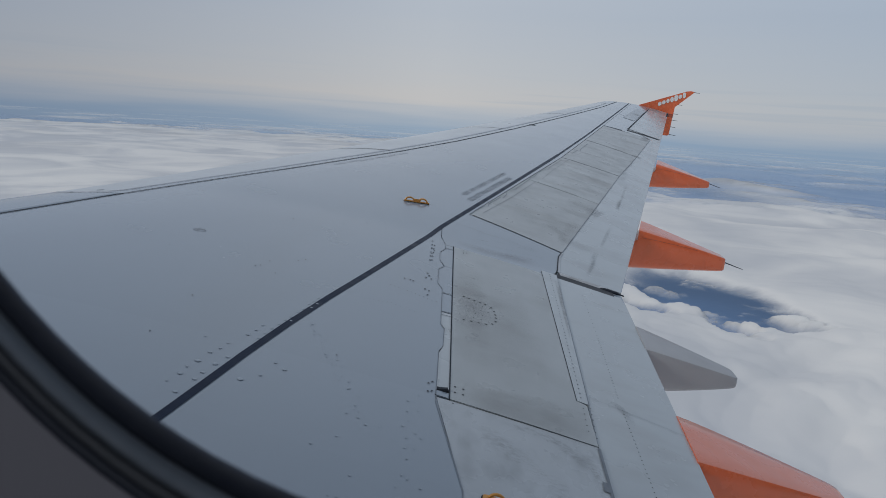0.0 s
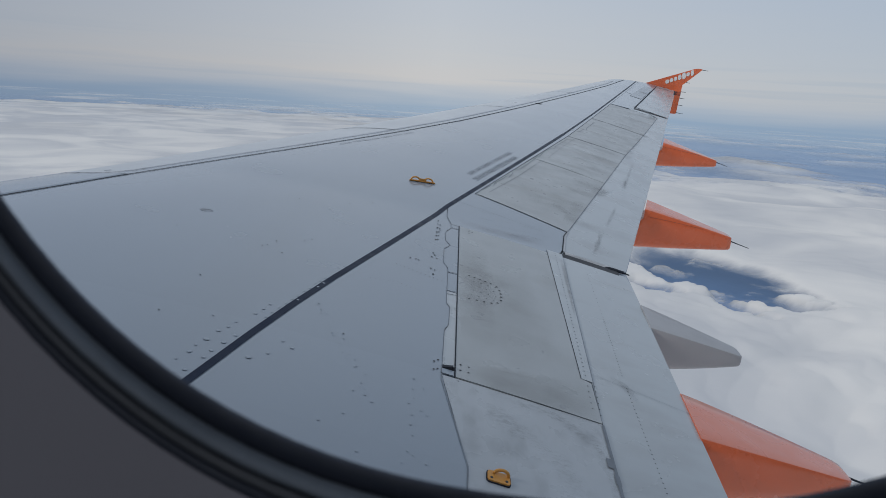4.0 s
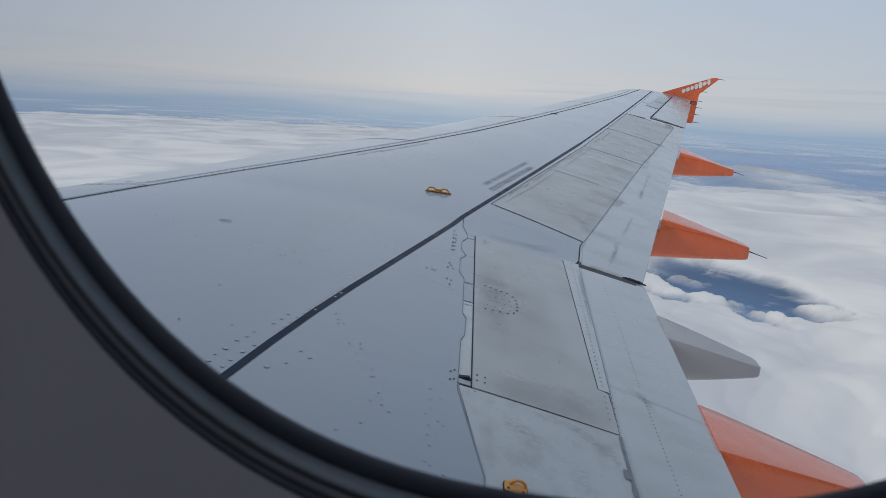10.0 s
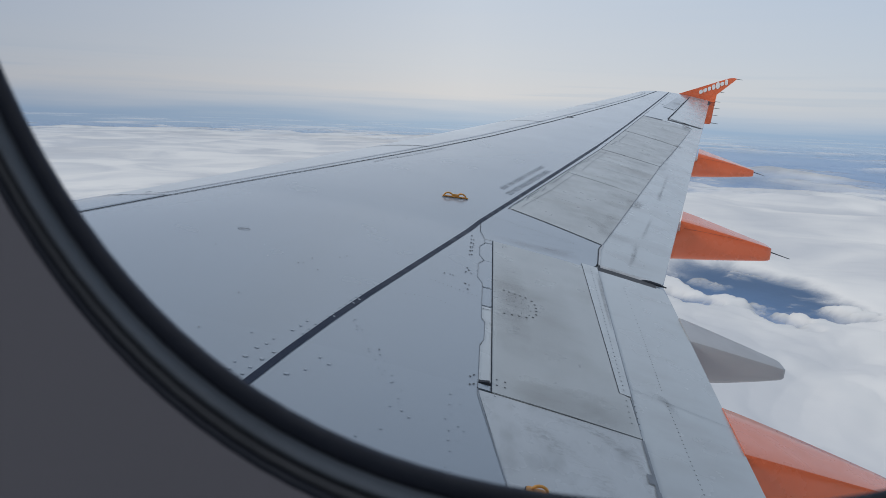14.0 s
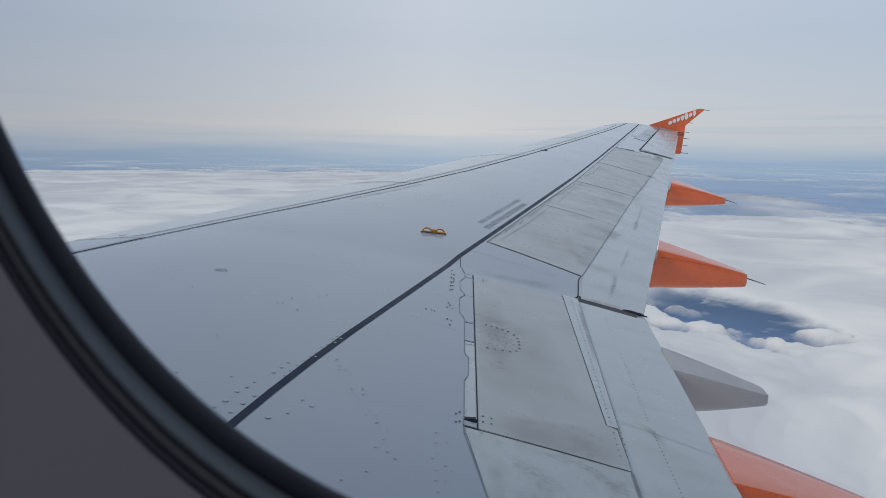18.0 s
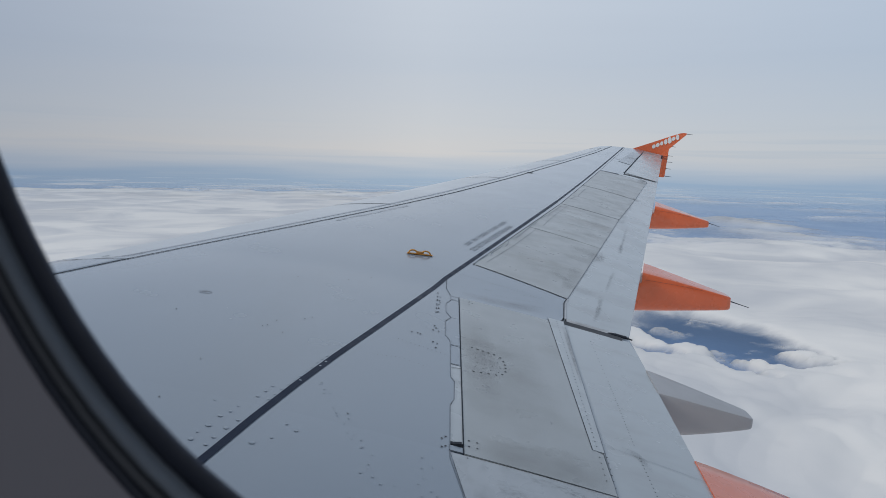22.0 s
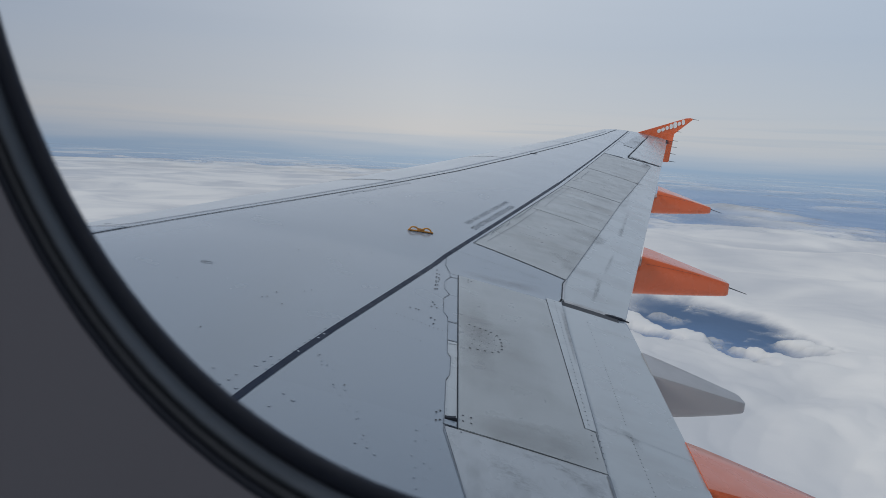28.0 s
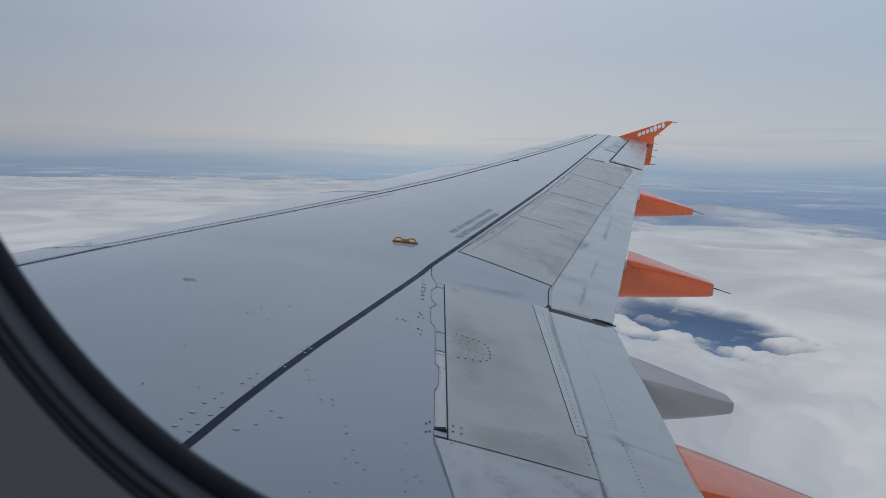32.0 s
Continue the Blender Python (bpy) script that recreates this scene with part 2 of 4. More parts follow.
def stain_material(name, col, scale, stretch, lo=0.15, hi=0.8):
    """Thin uneven film of dirt or painted shade that thins out towards the edge of its patch."""
    m = material(name, col, 0.5, var=0.1, big=8)
    nt = m.node_tree
    tc = nt.nodes.new("ShaderNodeTexCoord")
    mp = nt.nodes.new("ShaderNodeMapping")
    mp.inputs["Scale"].default_value = stretch
    nz = nt.nodes.new("ShaderNodeTexNoise")
    nz.inputs["Scale"].default_value = scale
    nz.inputs["Detail"].default_value = 7
    nz.inputs["Roughness"].default_value = 0.65
    rg = nt.nodes.new("ShaderNodeMapRange")
    rg.inputs["From Min"].default_value, rg.inputs["From Max"].default_value = lo, hi
    at = nt.nodes.new("ShaderNodeAttribute")
    at.attribute_name = "film"
    mul = nt.nodes.new("ShaderNodeMath")
    mul.operation = "MULTIPLY"
    nt.links.new(tc.outputs["Object"], mp.inputs["Vector"])
    nt.links.new(mp.outputs["Vector"], nz.inputs["Vector"])
    nt.links.new(nz.outputs["Fac"], rg.inputs["Value"])
    nt.links.new(rg.outputs["Result"], mul.inputs[0])
    nt.links.new(at.outputs["Fac"], mul.inputs[1])
    nt.links.new(mul.outputs[0], nt.nodes["Principled BSDF"].inputs["Alpha"])
    return m


SMUDGE = stain_material("oil_smudge", (0.10, 0.105, 0.115), 22, (2.2, 1, 1), 0.33, 0.66)
SCUFF = stain_material("scuffed_dirt", (0.13, 0.135, 0.14), 42, (0.8, 1.7, 1), 0.43, 0.72)
PALE = stain_material("pale_rub", (0.62, 0.64, 0.66), 12, (0.6, 6, 1))
GRIME_AND_SHADE = stain_material("brown_grime_and_shade", (0.165, 0.157, 0.152), 4.5, (0.8, 1.7, 1), 0.2, 0.75)


def part(name, bm, mat, parent, label="", smooth=False):
    me = bpy.data.meshes.new(name)
    bmesh.ops.recalc_face_normals(bm, faces=bm.faces)
    bm.to_mesh(me)
    bm.free()
    me.materials.append(mat)
    if smooth:
        me.polygons.foreach_set("use_smooth", [True] * len(me.polygons))
    ob = new(name, me)
    ob.parent = parent
    if label:
        tagged(ob, label)
    return ob


def thing(name, label, category, group="", kind="", at=(0, 0, 0)):
    ob = new(name)
    ob.location = at
    return tagged(ob, label, category, group, kind)


# ---------------------------------------------------------------- wing shape
SPAN0, NOSE, KINK = 1.75, 6.1544, 6.4
SWEEP, KINK_CHORD, TIP_CHORD = 0.5353, 3.9234, 1.4047
TIP_Y = 14.78


def lead(y):
    return SWEEP * (y + SPAN0 - KINK) + 3.347 - NOSE


def chord(y):
    s = y + SPAN0
    return KINK_CHORD + (KINK - s) * (SWEEP - 0.02) if s < KINK else KINK_CHORD - (s - KINK) * (KINK_CHORD - TIP_CHORD) / 10.4


def thick(c, t):
    c = min(max(c, 0), 1)
    return 5 * t * (0.2969 * math.sqrt(c) - 0.126 * c - 0.3516 * c * c + 0.2843 * c ** 3 - 0.1036 * c ** 4)


def skin_z(x, y, under=False):
    """Height of the wing's upper (or lower) surface."""
    s, ch = y + SPAN0, chord(y)
    c = (x - lead(y)) / ch
    t = 0.14 - (s - 1.5) / 4.9 * 0.025 if s < KINK else 0.115 - (s - KINK) / 10.6 * 0.01
    tw = 4.928 if s < KINK else 4.928 - 1.249 * (s - KINK) / 10.6
    base = -1.354 + math.tan(radians(5.693)) * y + 0.2953 * (y / 15) ** 2
    base += (0.25 - c) * ch * math.tan(radians(tw)) + 0.015 * ch * math.sin(math.pi * min(max(c, 0), 1))
    return base + ch * thick(c, t) * (-0.75 if under else 1)


def on_wing(x, y, lift=0.0):
    return Vector((x, y, skin_z(x, y) + lift))


def sheet(bm, left, right, y0, y1, nx, ny, lift=0.0, depth=0.012, skirt=True, under=False):
    """A skin panel: from x = left(y) to x = right(y), y0 to y1, following the wing; its rim is turned down by depth."""
    rows = []
    for j in range(ny + 1):
        y = y0 + (y1 - y0) * j / ny
        a, b = left(y), right(y)
        rows.append([bm.verts.new((a + (b - a) * i / nx, y, skin_z(a + (b - a) * i / nx, y, under) + lift)) for i in range(nx + 1)])
    for j in range(ny):
        for i in range(nx):
            bm.faces.new((rows[j][i], rows[j][i + 1], rows[j + 1][i + 1], rows[j + 1][i]))
    if skirt:
        rim = rows[0] + [r[-1] for r in rows[1:]] + rows[-1][-2::-1] + [r[0] for r in rows[-2:0:-1]]
        low = [bm.verts.new(v.co - Vector((0, 0, depth))) for v in rim]
        for i in range(len(rim)):
            k = (i + 1) % len(rim)
            bm.faces.new((rim[i], low[i], low[k], rim[k]))
    return bm


def line(*pts):
    """x as a broken straight line of y."""
    pts = sorted(pts)

    def at(y):
        for (y0, x0), (y1, x1) in zip(pts, pts[1:]):
            if y <= y1:
                return x0 + (x1 - x0) * (y - y0) / (y1 - y0)
        return x1
    return at


SLAT_EDGE = line((0, -3.95), (3.588, -2.436), (4.258, -2.168), (4.664, -1.985), (5.076, -1.742), (5.551, -1.451), (5.827, -1.286), (6.894, -0.668), (7.911, -0.123),
                 (9.447, 0.616), (10.491, 1.104), (11.79, 1.711), (13.483, 2.491), (14.2, 2.79), (14.8, 3.05))
STRIPE_MID = line((0, -1.385), (2.1, -0.898), (2.55, -0.798), (2.88, -0.716), (3.255, -0.613), (4.86, -0.135), (8.245, 1.07), (10.12, 1.712), (11.81, 2.278), (14.32, 3.12), (14.8, 3.28))
TRAIL = lambda y: lead(y) + chord(y)


# ---------------------------------------------------------------- wing
def box_bm(bm, size, m):
    sx, sy, sz = (v / 2 for v in size)
    vs = [bm.verts.new(m @ Vector((x, y, z))) for x in (-sx, sx) for y in (-sy, sy) for z in (-sz, sz)]
    for f in ((0, 1, 3, 2), (4, 6, 7, 5), (0, 4, 5, 1), (2, 3, 7, 6), (0, 2, 6, 4), (1, 5, 7, 3)):
        bm.faces.new([vs[i] for i in f])


def tube(bm, pts, r, n=8):
    rings = []
    for i, p in enumerate(pts):
        a, b = Vector(pts[max(i - 1, 0)]), Vector(pts[min(i + 1, len(pts) - 1)])
        q = (b - a).to_track_quat("Z", "Y")
        rr = r[i] if isinstance(r, (list, tuple)) else r
        rings.append([bm.verts.new(Vector(p) + q @ Vector((rr * math.cos(k * math.tau / n), rr * math.sin(k * math.tau / n), 0))) for k in range(n)])
    for a, b in zip(rings, rings[1:]):
        for k in range(n):
            bm.faces.new((a[k], a[(k + 1) % n], b[(k + 1) % n], b[k]))
    bm.faces.new(rings[0][::-1])
    bm.faces.new(rings[-1])


def ribbon(pts, width, lift, bm=None):
    """A flat strip along plan points on the wing's surface."""
    bm = bm or bmesh.new()
    dense = []
    for (x0, y0), (x1, y1) in zip(pts, pts[1:]):
        n = max(1, int(math.hypot(x1 - x0, y1 - y0) / 0.12))
        dense += [(x0 + (x1 - x0) * i / n, y0 + (y1 - y0) * i / n) for i in range(n)]
    dense.append(pts[-1])
    prev = None
    for i, (x, y) in enumerate(dense):
        ax, ay = dense[max(i - 1, 0)]
        bx, by = dense[min(i + 1, len(dense) - 1)]
        ln = math.hypot(bx - ax, by - ay) or 1
        nx, ny = (by - ay) / ln * width / 2, -(bx - ax) / ln * width / 2
        cur = [bm.verts.new(on_wing(x + nx * k, y + ny * k, lift)) for k in (-1, 1)]
        if prev:
            bm.faces.new((prev[0], prev[1], cur[1], cur[0]))
        prev = cur
    return bm


def dots(pts, r, lift=0.0025, n=7):
    """Small domed heads on the wing's surface."""
    bm = bmesh.new()
    for x, y in pts:
        ring = [bm.verts.new(on_wing(x + r * math.cos(k * math.tau / n), y + r * math.sin(k * math.tau / n), lift)) for k in range(n)]
        top = bm.verts.new(on_wing(x, y, lift + r * 0.3))
        for k in range(n):
            bm.faces.new((ring[k], ring[(k + 1) % n], top))
    return bm


def along(a, b, n):
    return [(a[0] + (b[0] - a[0]) * i / (n - 1), a[1] + (b[1] - a[1]) * i / (n - 1)) for i in range(n)]


G = 0.0022
ROOT_Y = 0.22
wing = thing("aircraft_wing", "light grey painted airliner wing with dirty spoilers and orange tip", "aircraft wing")

# dark structure under the skin panels, seen in the joints
bm = bmesh.new()
for y0, y1, n in ((ROOT_Y, 4.65, 30), (4.65, TIP_Y - 0.05, 64)):
    sheet(bm, lambda y: lead(y) + 0.08 * chord(y), lambda y: lead(y) + 0.985 * chord(y), y0, y1, 44, n, lift=-0.007, skirt=False)
part("inner_structure", bm, DARK_GAP, wing)

# lower surface
bm = bmesh.new()
for y0, y1, n in ((ROOT_Y, 4.65, 16), (4.65, TIP_Y, 30)):
    sheet(bm, lambda y: lead(y), lambda y: TRAIL(y) - 0.003, y0, y1, 40, n, lift=-0.004, skirt=False, under=True)
part("lower_skin", bm, PAINT, wing, smooth=True)
bm = bmesh.new()
xs = [lead(ROOT_Y) + chord(ROOT_Y) * i / 40 for i in range(41)]
ups = [bm.verts.new((x, ROOT_Y, skin_z(x, ROOT_Y) - 0.008)) for x in xs]
downs = [bm.verts.new((x, ROOT_Y, skin_z(x, ROOT_Y, True) - 0.006)) for x in xs]
for i in range(40):
    bm.faces.new((ups[i], ups[i + 1], downs[i + 1], downs[i]))
part("root_rib", bm, PAINT, wing)


def nose_sheet(bm, y0, y1, right, ny):
    """Rounded leading edge from the lower side over the nose to x = right(y)."""
    rows = []
    for j in range(ny + 1):
        y = y0 + (y1 - y0) * j / ny
        a, b = lead(y) - 0.07 * min(max((y - 8) / 5, 0), 1), right(y)
        row = []
        for i in range(-8, 27):
            f = (abs(i) / 26) ** 2
            x = a + (b - a) * f
            row.append(bm.verts.new((x, y, skin_z(x, y, i < 0))))
        rows.append(row)
    for j in range(ny):
        for i in range(len(rows[0]) - 1):
            bm.faces.new((rows[j][i], rows[j][i + 1], rows[j + 1][i + 1], rows[j + 1][i]))
    tail = [r[-1] for r in rows]
    low = [bm.verts.new(v.co - Vector((0, 0, 0.012))) for v in tail]
    for j in range(ny):
        bm.faces.new((tail[j], tail[j + 1], low[j + 1], low[j]))


SLATS = [ROOT_Y, 4.33, 6.92, 9.35, 11.75, 14.25]
for k, (y0, y1) in enumerate(zip(SLATS, SLATS[1:])):
    bm = bmesh.new()
    if k == 0:
        nose_sheet(bm, y0, y1 - 0.004, lambda y: SLAT_EDGE(y) - 0.004, 24)
        part("fixed_leading_edge", bm, PAINT, wing, "grey painted inboard leading edge", smooth=True)
        continue
    nose_sheet(bm, y0 + 0.004, y1 - 0.004, lambda y: SLAT_EDGE(y) - 0.102, 14)
    slat = part("slat", bm, SLAT_METAL, wing, "pale bare-metal leading edge slat", smooth=True)
    bm = bmesh.new()
    sheet(bm, lambda y: SLAT_EDGE(y) - 0.099, lambda y: SLAT_EDGE(y) - 0.004, y0 + 0.004, y1 - 0.004, 2, 20)
    part("slat_trailing_strip", bm, PAINT, slat)
bm = bmesh.new()
nose_sheet(bm, 14.258, TIP_Y, lambda y: SLAT_EDGE(y) - 0.01, 6)
part("wing_tip_cap", bm, PAINT, wing, smooth=True)

# main upper skin between the slats and the control surfaces
HINGE = line((0, 0.07), (2.11, 0.07), (2.64, -0.05))
front = lambda y: SLAT_EDGE(y) + 0.003
AFT_FIX = line((4.53, 0.61), (4.65, 0.678), (4.94, 0.718), (5.04, 0.747))
OUT_FRONT = line((5.04, 0.745), (5.295, 0.06), (5.35, 0.075), (8.2, 1.115), (14.3, 3.16), (14.8, 3.33))
WAVE = line((2.645, -0.052), (2.73, -0.051), (3.03, -0.058), (3.08, -0.041), (3.27, -0.043), (3.31, -0.062), (3.46, -0.067), (3.71, -0.074), (3.765, -0.076),
            (3.83, -0.105), (4.05, -0.112), (4.127, -0.08), (4.205, -0.112), (4.36, -0.118), (4.45, -0.086), (4.53, -0.092))
for left, right, y0, y1, nx, ny in ((front, lambda y: 0.069, ROOT_Y, 2.11, 36, 18), (front, lambda y: HINGE(y) - 0.001, 2.11, 2.645, 36, 6),
                                    (front, lambda y: WAVE(y) - 0.001, 2.645, 4.53, 32, 60), (front, lambda y: AFT_FIX(y) - G, 4.53, 5.04, 36, 6),
                                    (front, lambda y: OUT_FRONT(y) - G, 5.04, 5.295, 36, 6), (front, lambda y: OUT_FRONT(y) - G, 5.295, TIP_Y, 28, 70)):
    bm = bmesh.new()
    sheet(bm, left, right, y0, y1, nx, ny, skirt=False)
    part("upper_skin", bm, PAINT, wing, "smooth light grey wing skin", smooth=True)

# walkway edge stripe
bm = ribbon([(STRIPE_MID(y), y) for y in (0.3, 2.1, 2.55, 2.88, 3.255, 4.86, 8.245)], 0.032, 0.0025)
part("walkway_stripe", ribbon([(STRIPE_MID(y), y) for y in (8.245, 10.12, 11.81, 14.32, 14.72)], 0.023, 0.0025, bm), STRIPE, wing,
     "dark blue-grey painted walkway line")


def panel(name, left, right, y0, y1, nx, ny, mat, label="", lift=0.0, parent=None, depth=0.014):
    bm = bmesh.new()
    sheet(bm, left, right, y0, y1, nx, ny, lift=lift, depth=depth)
    return part(name, bm, mat, parent or wing, label)


# inboard fairing panel, spoiler and hinge covers
ROOT_AFT = line((0, 0.62), (2.63, 0.617))
panel("root_panel", lambda y: max(HINGE(y), -0.05) + 0.001, lambda y: ROOT_AFT(y) - G, ROOT_Y, 2.64 - G, 7, 26, ROOT_PAINT, "pale panel with scuffed grey marks")
SP1_L = line((2.64, 0.005), (4.53, -0.037))
SP1_R = line((2.64, 0.6195), (2.952, 0.6195), (2.96, 0.574), (4.53, 0.560))
sp1 = panel("spoiler", lambda y: SP1_L(y) + G, lambda y: SP1_R(y) - G, 2.64 + G, 4.53 - G, 7, 150, SPOILER_PAINT, "dirty grey spoiler panel", lift=0.002)
for y0, y1, mat in ((2.72, 3.46, FLAP_PAINT), (3.468, 3.705, PAINT), (3.712, 4.127, PAINT), (4.13, 4.455, PAINT), (4.46, 4.525, PAINT)):
    panel("hinge_cover", lambda y: WAVE(y) + 0.0012, lambda y: SP1_L(y) - G, y0, y1, 2, 20, mat)
panel("hinge_cover", lambda y: -0.05, lambda y: SP1_L(y) - G, 2.65, 2.69, 2, 2, PAINT)
bm = bmesh.new()
box_bm(bm, (0.046, 0.02, 0.012), Matrix.Translation(on_wing(-0.027, 2.706, 0.0)))
part("hinge_seal", bm, SEAM, wing)
# riveted sealing strip behind the inboard spoiler
ST_L, ST_R = line((2.96, 0.572), (4.6, 0.558)), line((2.96, 0.625), (4.6, 0.662))
strip = panel("sealing_strip", lambda y: ST_L(y), lambda y: ST_R(y), 2.96, 4.58, 2, 14, FLAP_PAINT, "riveted sealing strip", lift=0.003)
tagged(part("rivet_row", dots(along((0.597, 3.0), (0.612, 4.55), 40), 0.0035, 0.004), RIVET, strip), kind="stuff")

# inboard flap, set a little lower
FL_L = line((0, 0.618), (2.6, 0.6185), (2.95, 0.6195), (4.6, 0.664))
bm = bmesh.new()
rows = []
for j in range(41):
    row = []
    for i in range(7):
        y = ROOT_Y + (4.625 - 0.055 * i / 6 - ROOT_Y) * j / 40
        a, b = FL_L(y) + G, TRAIL(y)
        x = a + (b - a) * i / 6
        row.append(bm.verts.new(on_wing(x, y, -0.003 - 0.005 * max(0, (y - 4.2) / 0.4) ** 2)))
    rows.append(row)
for j in range(40):
    for i in range(6):
        bm.faces.new((rows[j][i], rows[j][i + 1], rows[j + 1][i + 1], rows[j + 1][i]))
rim = rows[0] + [r[-1] for r in rows[1:]] + rows[-1][-2::-1] + [r[0] for r in rows[-2:0:-1]]
low = [bm.verts.new(v.co - Vector((0, 0, 0.03))) for v in rim]
for i in range(len(rim)):
    bm.faces.new((rim[i], low[i], low[(i + 1) % len(rim)], rim[(i + 1) % len(rim)]))
flap_in = part("inboard_flap", bm, FLAP_PAINT, wing, "pale grey inboard flap")
tagged(part("rivet_row", dots(along((0.81, 2.1), (0.795, 3.02), 34) + along((0.795, 3.13), (0.807, 3.76), 24) + along((0.807, 3.8), (0.807, 4.36), 12), 0.0035, -0.003), RIVET, flap_in), kind="stuff")

# outboard spoilers
SPO_R = line((4.65, 0.682), (4.94, 0.722), (5.04, 0.752), (8.05, 1.765), (9.45, 2.273), (11.06, 2.836))
ends = [(5.04, 5.29), (6.64, 6.80), (8.05, 8.17), (9.45, 9.64), (11.06, 11.2)]
for (a0, b0), (a1, b1) in zip(ends, ends[1:]):
    bm = bmesh.new()
    nx, ny = 7, 14
    rows = []
    for j in range(ny + 1):
        f = 0.004 + 0.992 * j / ny
        ya, yb = a0 + (a1 - a0) * f, b0 + (b1 - b0) * f
        p, q = (OUT_FRONT(yb) + G + 0.004, yb), (SPO_R(ya) - G, ya)
        rows.append([bm.verts.new(on_wing(p[0] + (q[0] - p[0]) * i / nx, p[1] + (q[1] - p[1]) * i / nx, 0.002)) for i in range(nx + 1)])
    for j in range(ny):
        for i in range(nx):
            bm.faces.new((rows[j][i], rows[j][i + 1], rows[j + 1][i + 1], rows[j + 1][i]))
    rim = rows[0] + [r[-1] for r in rows[1:]] + rows[-1][-2::-1] + [r[0] for r in rows[-2:0:-1]]
    low = [bm.verts.new(v.co - Vector((0, 0, 0.014))) for v in rim]
    for i in range(len(rim)):
        bm.faces.new((rim[i], low[i], low[(i + 1) % len(rim)], rim[(i + 1) % len(rim)]))
    part("spoiler", bm, STREAKED_PAINT, wing, "streaked grey outboard spoiler panel")

# outboard flap, aileron and tip panels
flap_out = panel("outboard_flap", lambda y: SPO_R(y) + G if y < 11.06 else OUT_FRONT(y) + 0.3, lambda y: TRAIL(y), 4.655, 11.28, 6, 60, FLAP_PAINT,
                 "pale grey outboard flap", depth=0.025)
bm = bmesh.new()
for i in range(12):
    f0, f1 = i / 12, (i + 1) / 12
    xa, xb = 0.69 + 0.415 * f0, 0.69 + 0.415 * f1
    # a rounded lip, then the sloping face, then its underside
    prof = ((4.648, 0.004), (4.640, 0.003), (4.634, -0.002), (4.622, -0.016), (4.620, -0.022), (4.640, -0.024))
    for (ya, za), (yb, zb) in zip(prof, prof[1:]):
        bm.faces.new([bm.verts.new(on_wing(x, y, z)) for x, y, z in ((xa, ya, za), (xa, yb, zb), (xb, yb, zb), (xb, ya, za))])
part("flap_end_seal", bm, END_SEAL, flap_out, "worn grey flap end seal")
bm = bmesh.new()
tube(bm, [tuple(on_wing(x, 4.634 - 0.06 * (x - 1.0), z)) for x, z in ((0.95, -0.012), (1.0, -0.006), (1.06, -0.004), (1.135, -0.008))], [0.004, 0.011, 0.010, 0.004], 8)
part("seal_tip", bm, SEAM, flap_out, "black rubber tip of the flap seal", smooth=True)
AIL_L = line((11.4, 2.555), (14.33, 3.555), (14.8, 3.72))
panel("aileron", lambda y: AIL_L(y) + G, lambda y: TRAIL(y), 11.42, TIP_Y - 0.03, 4, 30, FLAP_PAINT, "pale grey aileron with dirty outer end", depth=0.03)
panel("tip_panel", lambda y: OUT_FRONT(y) + G, lambda y: AIL_L(y) - G - 0.005, 11.25, TIP_Y, 4, 30, PAINT)


# tip fence
def slab(bm, pts, y, half, lean=0.0):
    """An upright plate with the outline pts in x and z."""
    a = [bm.verts.new((x, y - half + lean * z, z)) for x, z in pts]
    b = [bm.verts.new((x, y + half + lean * z, z)) for x, z in pts]
    bm.faces.new(a)
    bm.faces.new(b[::-1])
    for i in range(len(pts)):
        k = (i + 1) % len(pts)
        bm.faces.new((a[i], b[i], b[k], a[k]))


bm = bmesh.new()
slab(bm, [(3.46, 0.455), (3.78, 0.565), (4.43, 0.79), (4.52, 0.80), (4.59, 0.785), (4.54, 0.74), (4.21, 0.465), (4.16, -0.11), (4.14, -0.125), (4.02, -0.12), (3.72, 0.30)], 14.82, 0.025)
bmesh.ops.bevel(bm, geom=bm.edges[:], offset=0.008, segments=2, affect="EDGES")
fence = part("wing_tip_fence", bm, ORANGE, wing, "orange wing tip fence with white mark", smooth=False)
for k, (w, h) in enumerate(((0.072, 0.075), (0.07, 0.075), (0.062, 0.075), (0.066, 0.1), (0.075, 0.125), (0.07, 0.075), (0.06, 0.11))):
    f = k / 6
    bm = bmesh.new()
    c = Vector((3.90 + 0.48 * f, 14.79, 0.51 + 0.20 * f))
    tilt, n = Matrix.Translation(c) @ Matrix.Rotation(radians(-22), 4, "Y"), 16
    plate = [[bm.verts.new(tilt @ Vector((w * 0.54 * math.cos(q) + 0.14 * h * math.sin(q), dy, h * 0.5 * math.copysign(abs(math.sin(q)) ** 0.7, math.sin(q)))))
              for q in (k2 * math.tau / n for k2 in range(n))] for dy in (-0.002, 0.002)]
    bm.faces.new(plate[0])
    bm.faces.new(plate[1][::-1])
    for k2 in range(n):
        bm.faces.new((plate[0][k2], plate[1][k2], plate[1][(k2 + 1) % n], plate[0][(k2 + 1) % n]))
    part("white_mark", bm, WHITE_DECAL, fence)


def wick(a, b, parent, r=0.006):
    bm = bmesh.new()
    tube(bm, [a, tuple((p * 0.7 + q * 0.3) for p, q in zip(a, b)), b], [r * 1.5, r, r * 0.6], 6)
    part("static_wick", bm, SEAM, parent, "thin dark static discharge wick")


